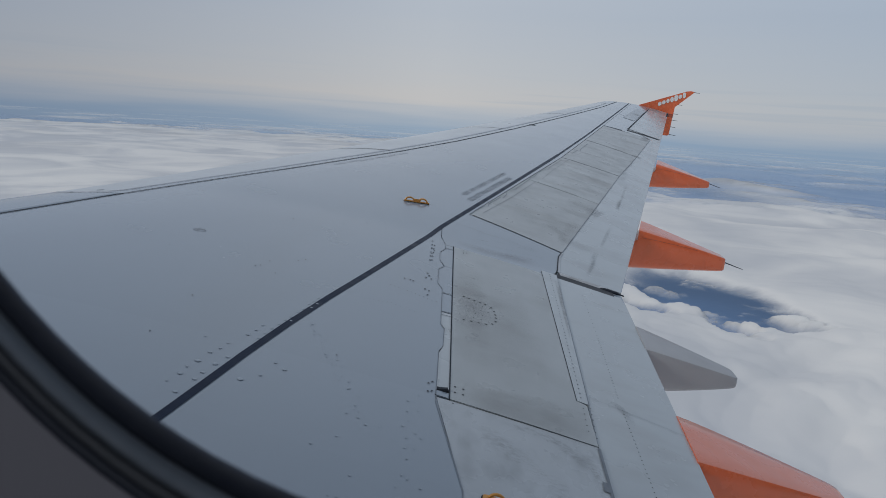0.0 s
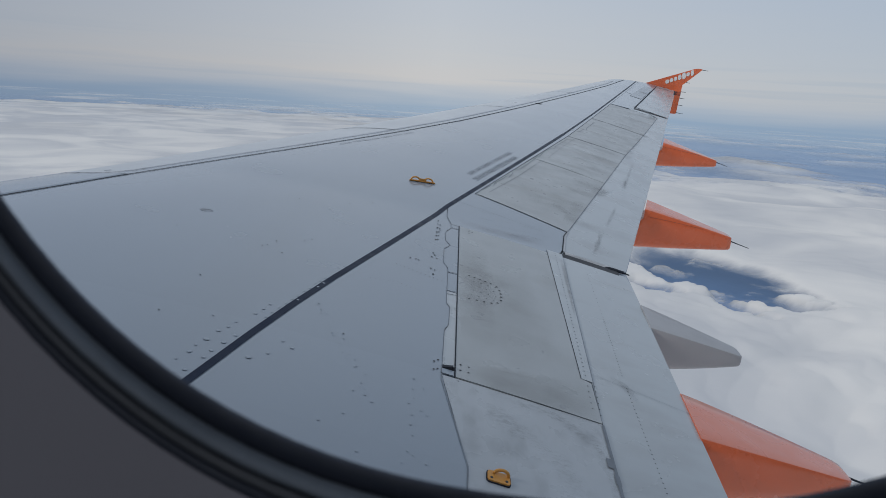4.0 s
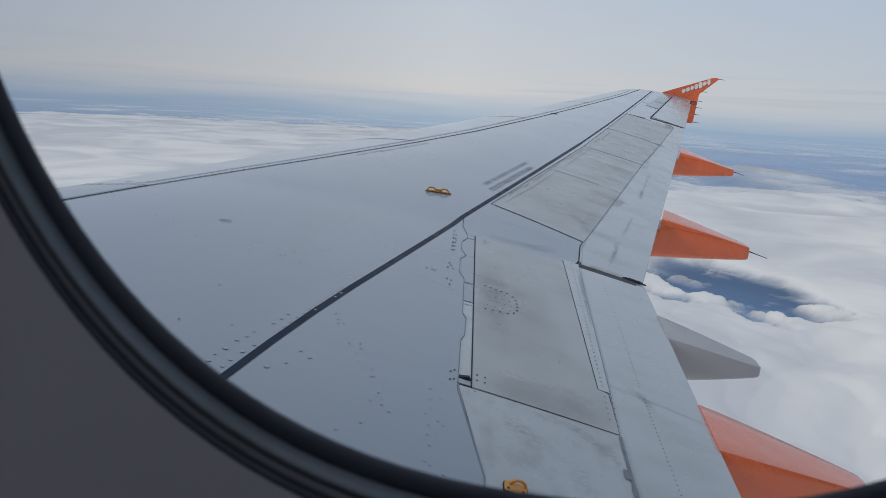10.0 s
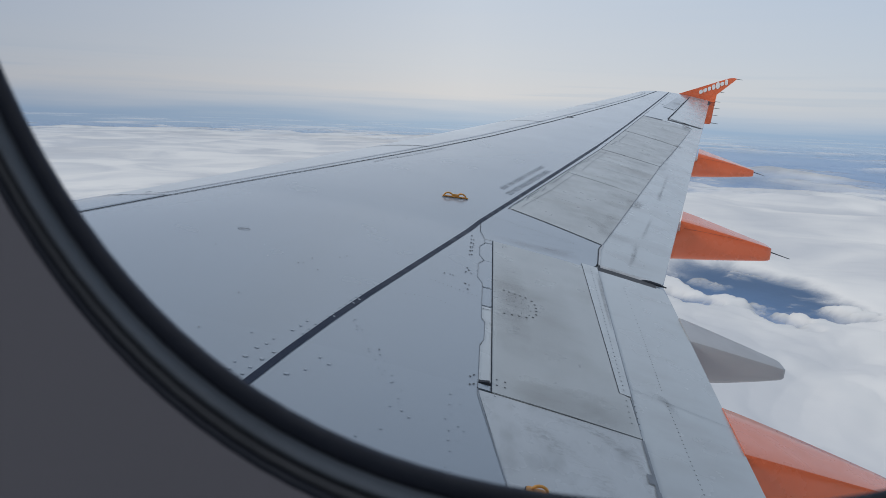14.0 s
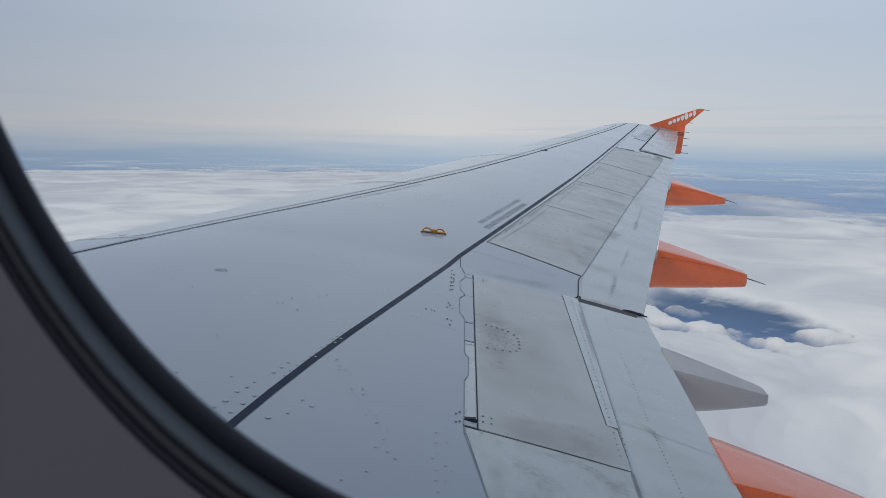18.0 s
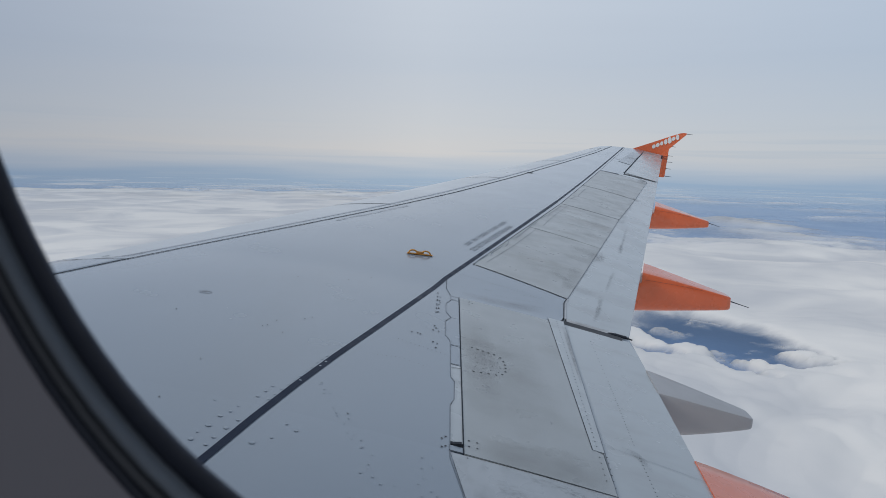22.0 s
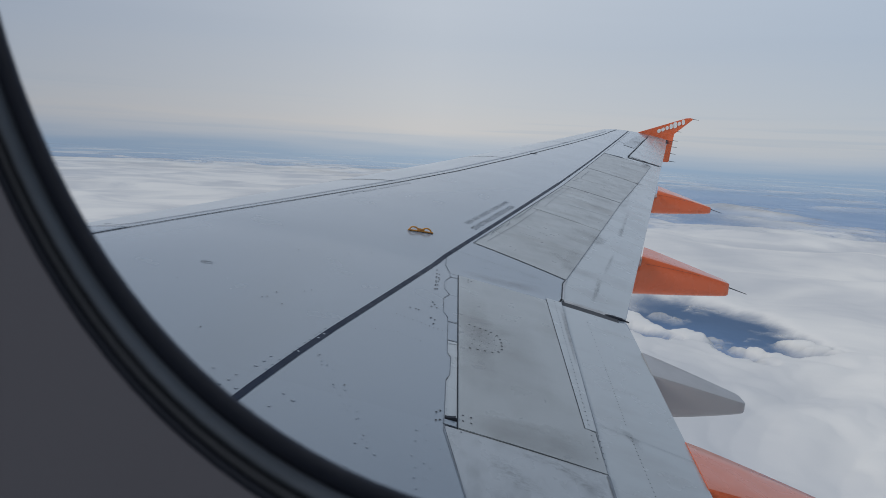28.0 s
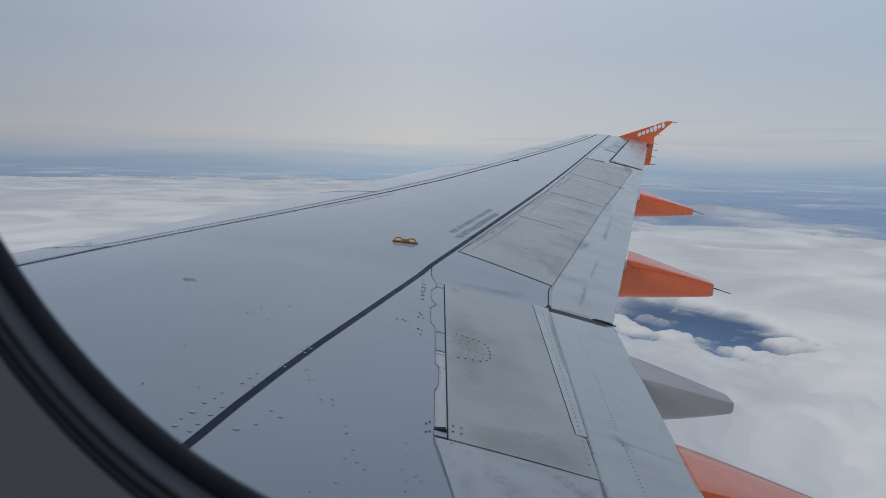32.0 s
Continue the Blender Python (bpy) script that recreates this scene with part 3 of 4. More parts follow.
for z0, dx in ((0.78, 0.12), (0.52, 0.1), (0.33, 0.12), (0.2, 0.12), (0.06, 0.1), (-0.1, 0.12)):
    x0 = 4.58 if z0 > 0.7 else 4.27 if z0 > 0.5 else 4.19
    wick((x0 - 0.02, 14.82, z0), (x0 + dx, 14.82, z0 - 0.015), fence)
for y in (14.2, 14.35, 14.5, 14.62):
    wick(tuple(on_wing(TRAIL(y) - 0.02, y, 0.004)), tuple(on_wing(TRAIL(y) + 0.12, y, 0.0)), wing)


# ---------------------------------------------------------------- flap track fairings
SECTION = [(1.0, 0.86), (0.97, 0.95), (0.90, 1.0), (0.45, 1.0), (0.0, 1.0), (-0.45, 1.0), (-0.90, 1.0), (-0.97, 0.985), (-1.0, 0.93), (-1.0, 0.4), (-0.98, 0.0), (-0.95, -0.4),
           (-0.88, -0.7), (-0.74, -0.88), (-0.5, -0.97), (0.0, -1.0), (0.5, -0.97), (0.74, -0.88), (0.88, -0.7), (0.95, -0.4), (0.98, 0.0), (1.0, 0.4)]


def fairing(yc, half, x_te, z_te, z_low, x_tip, zt_tip, zb_tip, mat, label, wick_len=0.0):
    """Canoe body: boxy rounded sections from under the flap to a blunt rounded tail."""
    bm = bmesh.new()
    rings, n = [], len(SECTION)
    for f, shrink in ((-0.3, 1), (-0.12, 1), (-0.006, 1), (0.0, 1), (0.1, 1), (0.22, 1), (0.35, 1), (0.48, 1), (0.6, 1), (0.72, 1), (0.83, 1), (0.92, 1),
                      (0.96, 0.97), (0.98, 0.9), (0.993, 0.78), (1.0, 0.55), (1.002, 0.2)):
        x = x_te + (x_tip - x_te) * f
        g = max(f, 0)
        top = z_te + (zt_tip - z_te) * g ** 1.04 - (0.085 + 0.5 * -f if f < 0 else 0)
        low = z_low + (zb_tip - z_low) * g ** 1.6
        hw = half * (1 - 0.6 * g ** 1.25) * (1 - (1 - shrink) * 1.0)
        mid, hh = (top + low) / 2, (top - low) / 2 * (1 - (1 - shrink) * 0.45)
        ring = []
        dip = 0.05 * shrink * (1 - 0.75 * g)
        for yy, zz in SECTION:
            z = mid + hh * zz
            if zz > 0.6:
                z -= dip * (0.5 - yy / 2)
            ring.append(bm.verts.new((x + (0.285 if yc > 4.7 else 0.02) * hw * yy * (1 - g), yc + hw * yy, z)))
        rings.append(ring)
    for a, b in zip(rings, rings[1:]):
        for k in range(n):
            bm.faces.new((a[k], a[(k + 1) % n], b[(k + 1) % n], b[k]))
    bm.faces.new(rings[0])
    bm.faces.new(rings[-1])
    ob = part("flap_track_fairing", bm, mat, wing, label, smooth=True)
    mod = ob.modifiers.new("edges", "EDGE_SPLIT")
    mod.split_angle = radians(38)
    # upward faces get the lighter orange: sky sheen painted by slope
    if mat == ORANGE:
        ob.data.materials.append(SHEEN_ORANGE)
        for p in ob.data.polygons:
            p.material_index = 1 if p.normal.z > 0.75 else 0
    if mat == ORANGE and yc > 4:
        seam = bmesh.new()
        run = []
        for k in range(13):
            f = 0.04 + 0.62 * k / 12
            top, low = z_te + (zt_tip - z_te) * f ** 1.04 - 0.05 * (1 - 0.75 * f), z_low + (zb_tip - z_low) * f ** 1.6
            hw = half * (1 - 0.6 * f ** 1.25)
            run.append((x_te + (x_tip - x_te) * f - (0.285 if yc > 4.7 else 0.02) * hw * (1 - f), yc - hw * 0.998, top - (top - low) * (0.17 - 0.10 * k / 12)))
        tube(seam, run, 0.0016, 5)
        part("panel_seam", seam, SEAM_RED, ob)
    if wick_len:
        z = (zt_tip + zb_tip) / 2 + 0.02
        wick((x_tip - 0.02, yc, z), (x_tip + wick_len, yc, z - 0.35 * wick_len), ob, 0.005)
    return ob


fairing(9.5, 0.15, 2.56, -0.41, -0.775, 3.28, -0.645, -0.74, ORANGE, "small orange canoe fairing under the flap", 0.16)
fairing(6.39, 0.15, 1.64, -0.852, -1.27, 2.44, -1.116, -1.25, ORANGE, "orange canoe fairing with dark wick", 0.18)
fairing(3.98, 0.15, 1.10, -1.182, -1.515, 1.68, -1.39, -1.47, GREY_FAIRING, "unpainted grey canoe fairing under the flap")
fairing(2.97, 0.19, 1.08, -1.325, -1.725, 1.82, -1.575, -1.66, ORANGE, "large orange canoe fairing with sky sheen painted on top", 0.2)


# ---------------------------------------------------------------- cabin window
WX, WZ, WA, WB, WN, WR = 0.0385, 0.1040, 0.1608, 0.1974, 2.3538, -1.7120
WY = 0.15
STEPS = 120


def rim_point(k, off):
    a = k * math.tau / STEPS
    ca, sa = math.cos(a), math.sin(a)
    u = WA * abs(ca) ** (2 / WN) * (1 if ca >= 0 else -1)
    v = WB * abs(sa) ** (2 / WN) * (1 if sa >= 0 else -1)
    nu = abs(u / WA) ** (WN - 1) / WA * (1 if u >= 0 else -1)
    nv = abs(v / WB) ** (WN - 1) / WB * (1 if v >= 0 else -1)
    ln = math.hypot(nu, nv)
    # the seal is wider along the sill than at the sides
    off *= 0.645 + 0.365 * (nv / ln) ** 2
    u, v = u + off * nu / ln, v + off * nv / ln
    c, s = math.cos(radians(WR)), math.sin(radians(WR))
    return WX + c * u - s * v, WZ + s * u + c * v


def rim_ring(profile, bm=None, closed=True):
    """A ring round the window with the cross-section profile: (outward, y)."""
    bm = bm or bmesh.new()
    loops = []
    for off, y in profile:
        loops.append([bm.verts.new((rim_point(k, off)[0], y, rim_point(k, off)[1])) for k in range(STEPS)])
    pairs = list(zip(loops, loops[1:])) + ([(loops[-1], loops[0])] if closed else [])
    for a, b in pairs:
        for k in range(STEPS):
            bm.faces.new((a[k], a[(k + 1) % STEPS], b[(k + 1) % STEPS], b[k]))
    return bm


window = thing("window_1", "oval airliner cabin window with black rubber seal", "window", kind="structure")
part("inner_seal", rim_ring([(0.0, WY), (0.0006, WY - 0.0012), (0.0032, WY - 0.0016), (0.0060, WY - 0.0012), (0.0066, WY + 0.004), (0.030, WY + 0.02), (0.024, WY + 0.018)]), RUBBER, window, "black rubber window seal", smooth=True)
# raised lip, its highlight partly painted by the lighter colour
part("seal_lip", rim_ring([(0.0060, WY - 0.0008), (0.0066, WY - 0.0026), (0.0076, WY - 0.0044), (0.0087, WY - 0.0048), (0.0098, WY - 0.0034), (0.0106, WY - 0.001), (0.0108, WY + 0.006), (0.0062, WY + 0.006)]), RUBBER_LIP_GLEAM, window, "blue-grey seal lip with painted window highlight", smooth=True)
part("middle_bead", rim_ring([(0.0107, WY - 0.0008), (0.0116, WY - 0.0032), (0.0127, WY - 0.0042), (0.0136, WY - 0.0032), (0.0140, WY + 0.0), (0.0140, WY + 0.006), (0.0107, WY + 0.006)]), RUBBER_BEAD, window, "dark grey seal bead", smooth=True)
part("outer_seal", rim_ring([(0.0139, WY - 0.0016), (0.0148, WY - 0.0036), (0.0156, WY - 0.0040), (0.0163, WY - 0.0038), (0.0168, WY - 0.0036), (0.0170, WY + 0.006), (0.0139, WY + 0.006)]), RUBBER, window, "black outer seal edge", smooth=True)


def wall_with_hole(name, off, y, x0, x1, z0, z1, mat, label, extra=()):
    bm = bmesh.new()
    inner = [bm.verts.new((rim_point(k, off)[0], y, rim_point(k, off)[1])) for k in range(STEPS)]
    mid = [bm.verts.new((rim_point(k, off + 0.06)[0], y, rim_point(k, off + 0.06)[1])) for k in range(STEPS)]
    outer = []
    for k in range(STEPS):
        px, pz = rim_point(k, 0)
        dx, dz = px - WX, pz - WZ
        s = min(((x1 if dx > 0 else x0) - WX) / dx if abs(dx) > 1e-9 else 1e9, ((z1 if dz > 0 else z0) - WZ) / dz if abs(dz) > 1e-9 else 1e9)
        outer.append(bm.verts.new((WX + dx * s, y, WZ + dz * s)))
    for cx in (x0, x1):
        for cz in (z0, z1):
            min(outer, key=lambda v: abs(math.remainder(math.atan2(v.co.z - WZ, v.co.x - WX) - math.atan2(cz - WZ, cx - WX), math.tau))).co = (cx, y, cz)
    back = [bm.verts.new((rim_point(k, off + e[0])[0], y + e[1], rim_point(k, off + e[0])[1])) for e in extra for k in range(STEPS)]
    loops = [outer, mid, inner] + [back[i * STEPS:(i + 1) * STEPS] for i in range(len(extra))]
    for a, b in zip(loops, loops[1:]):
        for k in range(STEPS):
            bm.faces.new((a[k], a[(k + 1) % STEPS], b[(k + 1) % STEPS], b[k]))
    ob = part(name, bm, mat, None, smooth=False)
    return tagged(ob, label, "wall", kind="structure")


wall_with_hole("wall_cabin_side", 0.0166, WY - 0.004, -1.3, 1.3, -0.95, 0.95, CABIN_PANEL, "dim grey plastic cabin side panel", ((0.0, 0.012),))
wall_with_hole("wall_fuselage", 0.17, WY + 0.05, -9.0, 9.0, -2.4, 2.0, FUSELAGE_PAINT, "pale grey outer fuselage skin", ((-0.06, -0.032),))
for name, size, at, mat in (("wall_cabin_back", (2.6, 0.04, 1.9), (0, -1.9, 0), CABIN_WALL), ("wall_cabin_front", (0.04, 2.06, 1.9), (-1.32, -0.87, 0), CABIN_WALL),
                            ("wall_cabin_aft", (0.04, 2.06, 1.9), (1.32, -0.87, 0), CABIN_WALL), ("ceiling", (2.6, 2.1, 0.04), (0, -0.87, 0.97), CABIN_WALL),
                            ("floor", (2.6, 2.1, 0.04), (0, -0.87, -0.97), CARPET)):
    bm = bmesh.new()
    box_bm(bm, size, Matrix.Translation(at))
    tagged(part(name, bm, mat, None), "plain cabin lining closing the space" if name != "floor" else "dark carpeted cabin floor", name.split("_")[0], kind="structure")
# unseen fill lamp added below the ceiling to brighten the cabin panel
lamp = new("cabin_fill_light", bpy.data.lights.new("cabin_fill_light", "AREA"))
lamp.data.shape, lamp.data.size, lamp.data.size_y, lamp.data.energy, lamp.data.color = "RECTANGLE", 1.8, 0.2, CABIN_W, (0.92, 0.95, 1.0)
lamp.matrix_world = look((0, -0.8, 0.93), (0, -0.8, 0))


# ---------------------------------------------------------------- sea and clouds
def polar(r, az):
    return r * math.sin(az), r * math.cos(az)


def smooth01(v):
    v = min(max(v, 0.0), 1.0)
    return v * v * (3 - 2 * v)


def cloud_edge(az):
    """Distance of the main bank's far edge by bearing: it runs nearer towards the tail."""
    return 2700 - 1640 * smooth01((az + 4) / 18)


def gap_middle(az):
    """Distance of the long gap's middle line by bearing."""
    return 421 - 5.0 * (az - 15.5)


def cloud_density(x, y):
    r, az = math.hypot(x, y), math.degrees(math.atan2(x, y))
    n1 = noise.fractal(Vector((x / 240, y / 240, 3.1)), 0.9, 2.1, 5)
    n2 = noise.fractal(Vector((x / 60, y / 60, 7.7)), 1.1, 2.1, 3)
    n3 = noise.fractal(Vector((x / 520, y / 520, 5.2)), 0.9, 2.1, 4)
    edge = cloud_edge(az)
    d = min((edge - r) / (0.12 * edge) + 1.6 * n1 + 0.4 * n2, 1.9) - 0.5 * max(0, n3)
    # one long gap over open water: a soft far edge, a heaped near edge with slots behind the heaps
    wx, wy = noise.noise(Vector((x / 40, y / 40, 2.2))), noise.noise(Vector((x / 40, y / 40, 8.4)))
    heaps = noise.turbulence(Vector(((x + 9 * wx) / 30, (y + 9 * wy) / 30, 1.7)), 4, True, amplitude_scale=0.5, frequency_scale=2.1)
    side = (r - gap_middle(az) - 9 * n1) / 37
    rough = 0.45 * n2 if side > 0 else 2.3 * (heaps - 0.45) + 0.6 * wx
    d = min(d, (((az - 20.6) / 5.9) ** 2 + side ** 2 - 1) * 1.15 + rough)
    for a0, wa, back, wr in ((15.2, 2.0, 72, 15), (22.6, 2.2, 62, 10)):
        h = ((az - a0) / wa) ** 2 + ((r - gap_middle(az) + back) / wr) ** 2
        d = min(d, (h - 0.9) * 0.8 + 2.4 * (heaps - 0.42) + 0.8 * wy)
    return d


def build_clouds():
    verts, faces, dens = [], [], []
    azs = [-180 + 6 * i for i in range(23)] + [-42 + 84 * i / 460 for i in range(461)] + [48 + 6 * i for i in range(23)]
    rads = [0.5, 20, 60, 120] + [190 * (3200 / 190) ** (j / 380) for j in range(381)]
    for r in rads:
        for a in azs:
            x, y = polar(r, radians(a))
            d = cloud_density(x, y)
            wx, wy = 14 * noise.noise(Vector((x / 75, y / 75, 4.2))), 14 * noise.noise(Vector((x / 75, y / 75, 6.4)))
            big = noise.turbulence(Vector(((x + wx) / 85, (y + wy) / 85, 0.4)), 4, True, amplitude_scale=0.45, frequency_scale=2.1)
            low = noise.fractal(Vector((x / 420, y / 420, 9.0)), 1.0, 2.0, 3)
            broad = noise.fractal(Vector((x / 120, y / 120, 2.6)), 1.2, 2.0, 3)
            # heaps on the near side of the gap, smooth sheets beyond it
            near = smooth01((gap_middle(min(max(a, 10), 32)) + 25 - r) / 50) * smooth01((a + 6) / 14)
            calm = 0.5 + 0.5 * smooth01((a - 2) / 12)
            body = smooth01((d + 0.3) / 1.9)
            z = -84 + calm * (4 * low + (7 - 3 * near) * broad + (4.0 + 7.0 * near) * big * (0.35 + 0.65 * body)) - 5 * (1 - body)
            verts.append((x, y, z * (1 if r < 1600 else 1 + (r - 1600) / 9000)))
            dens.append(d)
    n = len(azs)
    for j in range(len(rads) - 1):
        for i in range(n - 1):
            k = j * n + i
            if max(dens[k], dens[k + 1], dens[k + n], dens[k + n + 1]) > -0.7:
                faces.append((k, k + 1, k + n + 1, k + n))
    me = bpy.data.meshes.new("cloud_layer")
    me.from_pydata(verts, [], faces)
    at = me.attributes.new("cover", "FLOAT", "POINT")
    at.data.foreach_set("value", dens)
    me.polygons.foreach_set("use_smooth", [True] * len(me.polygons))
    me.materials.append(cloud_material("cloud", 0.42, 1.85, 1.0))
    tagged(new("cloud_layer", me), "white billowing cloud deck with gaps", "cloud", kind="stuff")


def cloud_material(name, lo, hi, most, grain=0.055):
    """White vapour: its cover attribute, torn up by noise, sets how thick it is."""
    m = bpy.data.materials.new(name)
    m.use_nodes = True
    nt = m.node_tree
    b = nt.nodes["Principled BSDF"]
    b.inputs["Roughness"].default_value = 1.0
    b.inputs["Specular IOR Level"].default_value = 0.0
    tc = nt.nodes.new("ShaderNodeTexCoord")

    def noise_at(scale, detail, rough, warp=0.0):
        n = nt.nodes.new("ShaderNodeTexNoise")
        n.inputs["Scale"].default_value, n.inputs["Detail"].default_value = scale, detail
        n.inputs["Roughness"].default_value, n.inputs["Distortion"].default_value = rough, warp
        nt.links.new(tc.outputs["Object"], n.inputs["Vector"])
        return n.outputs["Fac"]

    def ranged(value, a, bb, c, d, smooth=False):
        rg = nt.nodes.new("ShaderNodeMapRange")
        rg.interpolation_type = "SMOOTHSTEP" if smooth else "LINEAR"
        for key, v in (("From Min", a), ("From Max", bb), ("To Min", c), ("To Max", d)):
            rg.inputs[key].default_value = v
        nt.links.new(value, rg.inputs["Value"])
        return rg.outputs["Result"]

    def maths(op, a, bb):
        n = nt.nodes.new("ShaderNodeMath")
        n.operation = op
        for sock, v in zip(n.inputs, (a, bb)):
            if isinstance(v, float):
                sock.default_value = v
            else:
                nt.links.new(v, sock)
        return n.outputs[0]

    tone = nt.nodes.new("ShaderNodeMix")
    tone.data_type = "RGBA"
    tone.inputs["A"].default_value, tone.inputs["B"].default_value = (0.595, 0.60, 0.615, 1), (0.81, 0.79, 0.76, 1)
    nt.links.new(ranged(noise_at(0.008, 4, 0.5, 0.6), 0.32, 0.66, 0, 1, True), tone.inputs["Factor"])
    nt.links.new(tone.outputs["Result"], b.inputs["Base Color"])
    att = nt.nodes.new("ShaderNodeAttribute")
    att.attribute_name = "cover"
    fine = noise_at(grain, 6, 0.54, 0.4)
    thick_here = ranged(maths("ADD", maths("MULTIPLY", fine, 1.3), att.outputs["Fac"]), lo, hi, 0, most, True)
    # far cloud sinks into the haze
    far = nt.nodes.new("ShaderNodeVectorMath")
    far.operation = "LENGTH"
    nt.links.new(tc.outputs["Object"], far.inputs[0])
    nt.links.new(maths("MULTIPLY", thick_here, ranged(far.outputs["Value"], 500, 4800, 1.0, 0.35)), b.inputs["Alpha"])
    bp = nt.nodes.new("ShaderNodeBump")
    bp.inputs["Strength"].default_value, bp.inputs["Distance"].default_value = 0.12, 4.0
    nt.links.new(fine, bp.inputs["Height"])
    # light scattered inside the vapour evens out the slopes
    even = nt.nodes.new("ShaderNodeMix")
    even.data_type = "VECTOR"
    even.inputs["Factor"].default_value = 0.5
    nt.links.new(bp.outputs["Normal"], even.inputs["A"])
    even.inputs["B"].default_value = (0, 0, 1)
    nt.links.new(even.outputs["Result"], b.inputs["Normal"])
    return m


def build_veils():
    """Thin drifting layers: torn scraps over the gaps, and long hazy banks far beyond the main deck."""
    for name, label, a0, a1, r0, r1, z, na, nr, most, cover in (
            ("cloud_scraps", "thin torn scraps of cloud in the gap", 12, 30, 320, 470, -88, 150, 90, 0.42,
             lambda x, y, r, a: 2.3 * noise.fractal(Vector((x / 52, y / 40, 11.3)), 0.8, 2.1, 6) - 0.85 - 0.9 * (abs((a - 20.8) / 6.3) ** 4 + abs((r - gap_middle(a)) / 44) ** 4)),
            ("far_cloud_banks", "hazy blue-white cloud banks towards the horizon", -45, 45, 1000, 4700, -102, 300, 170, 0.75,
             lambda x, y, r, a: 1.5 * noise.fractal(Vector((x / 330, y / 260, 1.3)), 1.0, 2.1, 5) - 1.2 * smooth01((1300 - r) / 300))):
        verts, faces, dens = [], [], []
        for j in range(nr + 1):
            r = r0 * (r1 / r0) ** (j / nr)
            for i in range(na + 1):
                a = a0 + (a1 - a0) * i / na
                x, y = polar(r, radians(a))
                d = cover(x, y, r, a)
                verts.append((x, y, z + (5 if r1 < 1000 else 16 * (1 - smooth01((r - 1500) / 1800))) * max(d, 0)))
                dens.append(d)
        for j in range(nr):
            for i in range(na):
                k = j * (na + 1) + i
                faces.append((k, k + 1, k + na + 2, k + na + 1))
        me = bpy.data.meshes.new(name)
        me.from_pydata(verts, [], faces)
        me.attributes.new("cover", "FLOAT", "POINT").data.foreach_set("value", dens)
        me.polygons.foreach_set("use_smooth", [True] * len(me.polygons))
        me.materials.append(cloud_material(name, 0.4 if r1 < 1000 else 0.55, 1.2 if r1 < 1000 else 1.6, most, 0.05 if r1 < 1000 else 0.004))
        tagged(new(name, me), label, "cloud", kind="stuff")


def build_sea():
    bm = bmesh.new()
    rads = [20, 300, 1000, 2500, 4950]
    prev = None
    for r in rads:
        cur = [bm.verts.new((*polar(r, k * math.tau / 64), -106)) for k in range(64)]
        if prev:
            for k in range(64):
                bm.faces.new((prev[k], prev[(k + 1) % 64], cur[(k + 1) % 64], cur[k]))
        else:
            bm.faces.new(cur)
        prev = cur
    water = material("sea_water_haze_glow", (0.03, 0.07, 0.15), 0.5, var=0.2, big=0.004, fine=0.2, bump=0.0)
    nt = water.node_tree
    # the sea sheet itself glows blue, standing in for sunlit haze above it
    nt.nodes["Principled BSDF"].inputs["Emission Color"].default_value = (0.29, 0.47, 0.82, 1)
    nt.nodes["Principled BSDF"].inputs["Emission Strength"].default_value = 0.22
    # alpha drops with distance, also in place of haze
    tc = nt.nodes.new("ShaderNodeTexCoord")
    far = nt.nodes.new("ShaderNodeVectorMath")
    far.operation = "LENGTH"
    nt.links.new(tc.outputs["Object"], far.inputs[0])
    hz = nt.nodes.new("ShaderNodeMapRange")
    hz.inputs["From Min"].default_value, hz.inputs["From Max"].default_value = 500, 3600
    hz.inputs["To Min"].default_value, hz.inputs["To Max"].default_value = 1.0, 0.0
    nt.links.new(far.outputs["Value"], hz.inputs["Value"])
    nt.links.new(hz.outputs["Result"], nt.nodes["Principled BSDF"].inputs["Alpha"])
    tagged(part("water", bm, water, None), "deep blue sea with glow for haze, far below the clouds", "sea", kind="structure")


build_clouds()
build_veils()
build_sea()


# ---------------------------------------------------------------- joints, fittings and markings on the wing
def joint(pts, width, lift=0.0035, mat=SEAM):
    return part("panel_joint", ribbon(pts, width, lift), mat, wing)


SLAT_YS = [0.3, 2, 3.588, 4.258, 4.664, 5.076, 5.551, 5.827, 6.894, 7.911, 9.447, 10.491, 11.79, 13.483, 14.2]
joint([(SLAT_EDGE(y), y) for y in SLAT_YS + [14.7]], 0.0115)
joint([(SLAT_EDGE(y) - 0.1, y) for y in [4.55] + [v for v in SLAT_YS if v > 4.6]], 0.005, 0.0035, WORN_INK)
joint([(-2.136, 4.55), (-2.175, 4.455), (-2.26, 4.365), (-2.372, 4.304), (-2.58, 4.35)], 0.006)
for x, y in ((-2.35, 4.4), (-2.5, 4.3), (-2.62, 4.35), (-2.75, 4.2), (-2.9, 4.1)):
    part("worn_mark", ribbon([(x, y), (x + 0.03, y + 0.035)], 0.014, 0.003), WORN_INK, wing, "small dark scuff on the leading edge")
for y in SLATS[2:]:
    joint([(lead(y) + 0.12, y + 0.05), (SLAT_EDGE(y) - 0.1, y)], 0.014)
# round the inboard spoiler and root panel
joint([(0.005, 2.643), (-0.037, 4.53)], 0.0055)
joint([(0.0, 2.643), (0.32, 2.641), (0.607, 2.637)], 0.0032)
joint([(-0.05, 2.645), (0.0, 2.645)], 0.004)
joint([(0.07, 0.3), (0.07, 2.11), (-0.048, 2.6), (-0.05, 2.645)], 0.0045, 0.0025, WORN_INK)
joint([(0.618, 0.3), (0.6175, 2.63)], 0.013, 0.0035, WORN_INK)
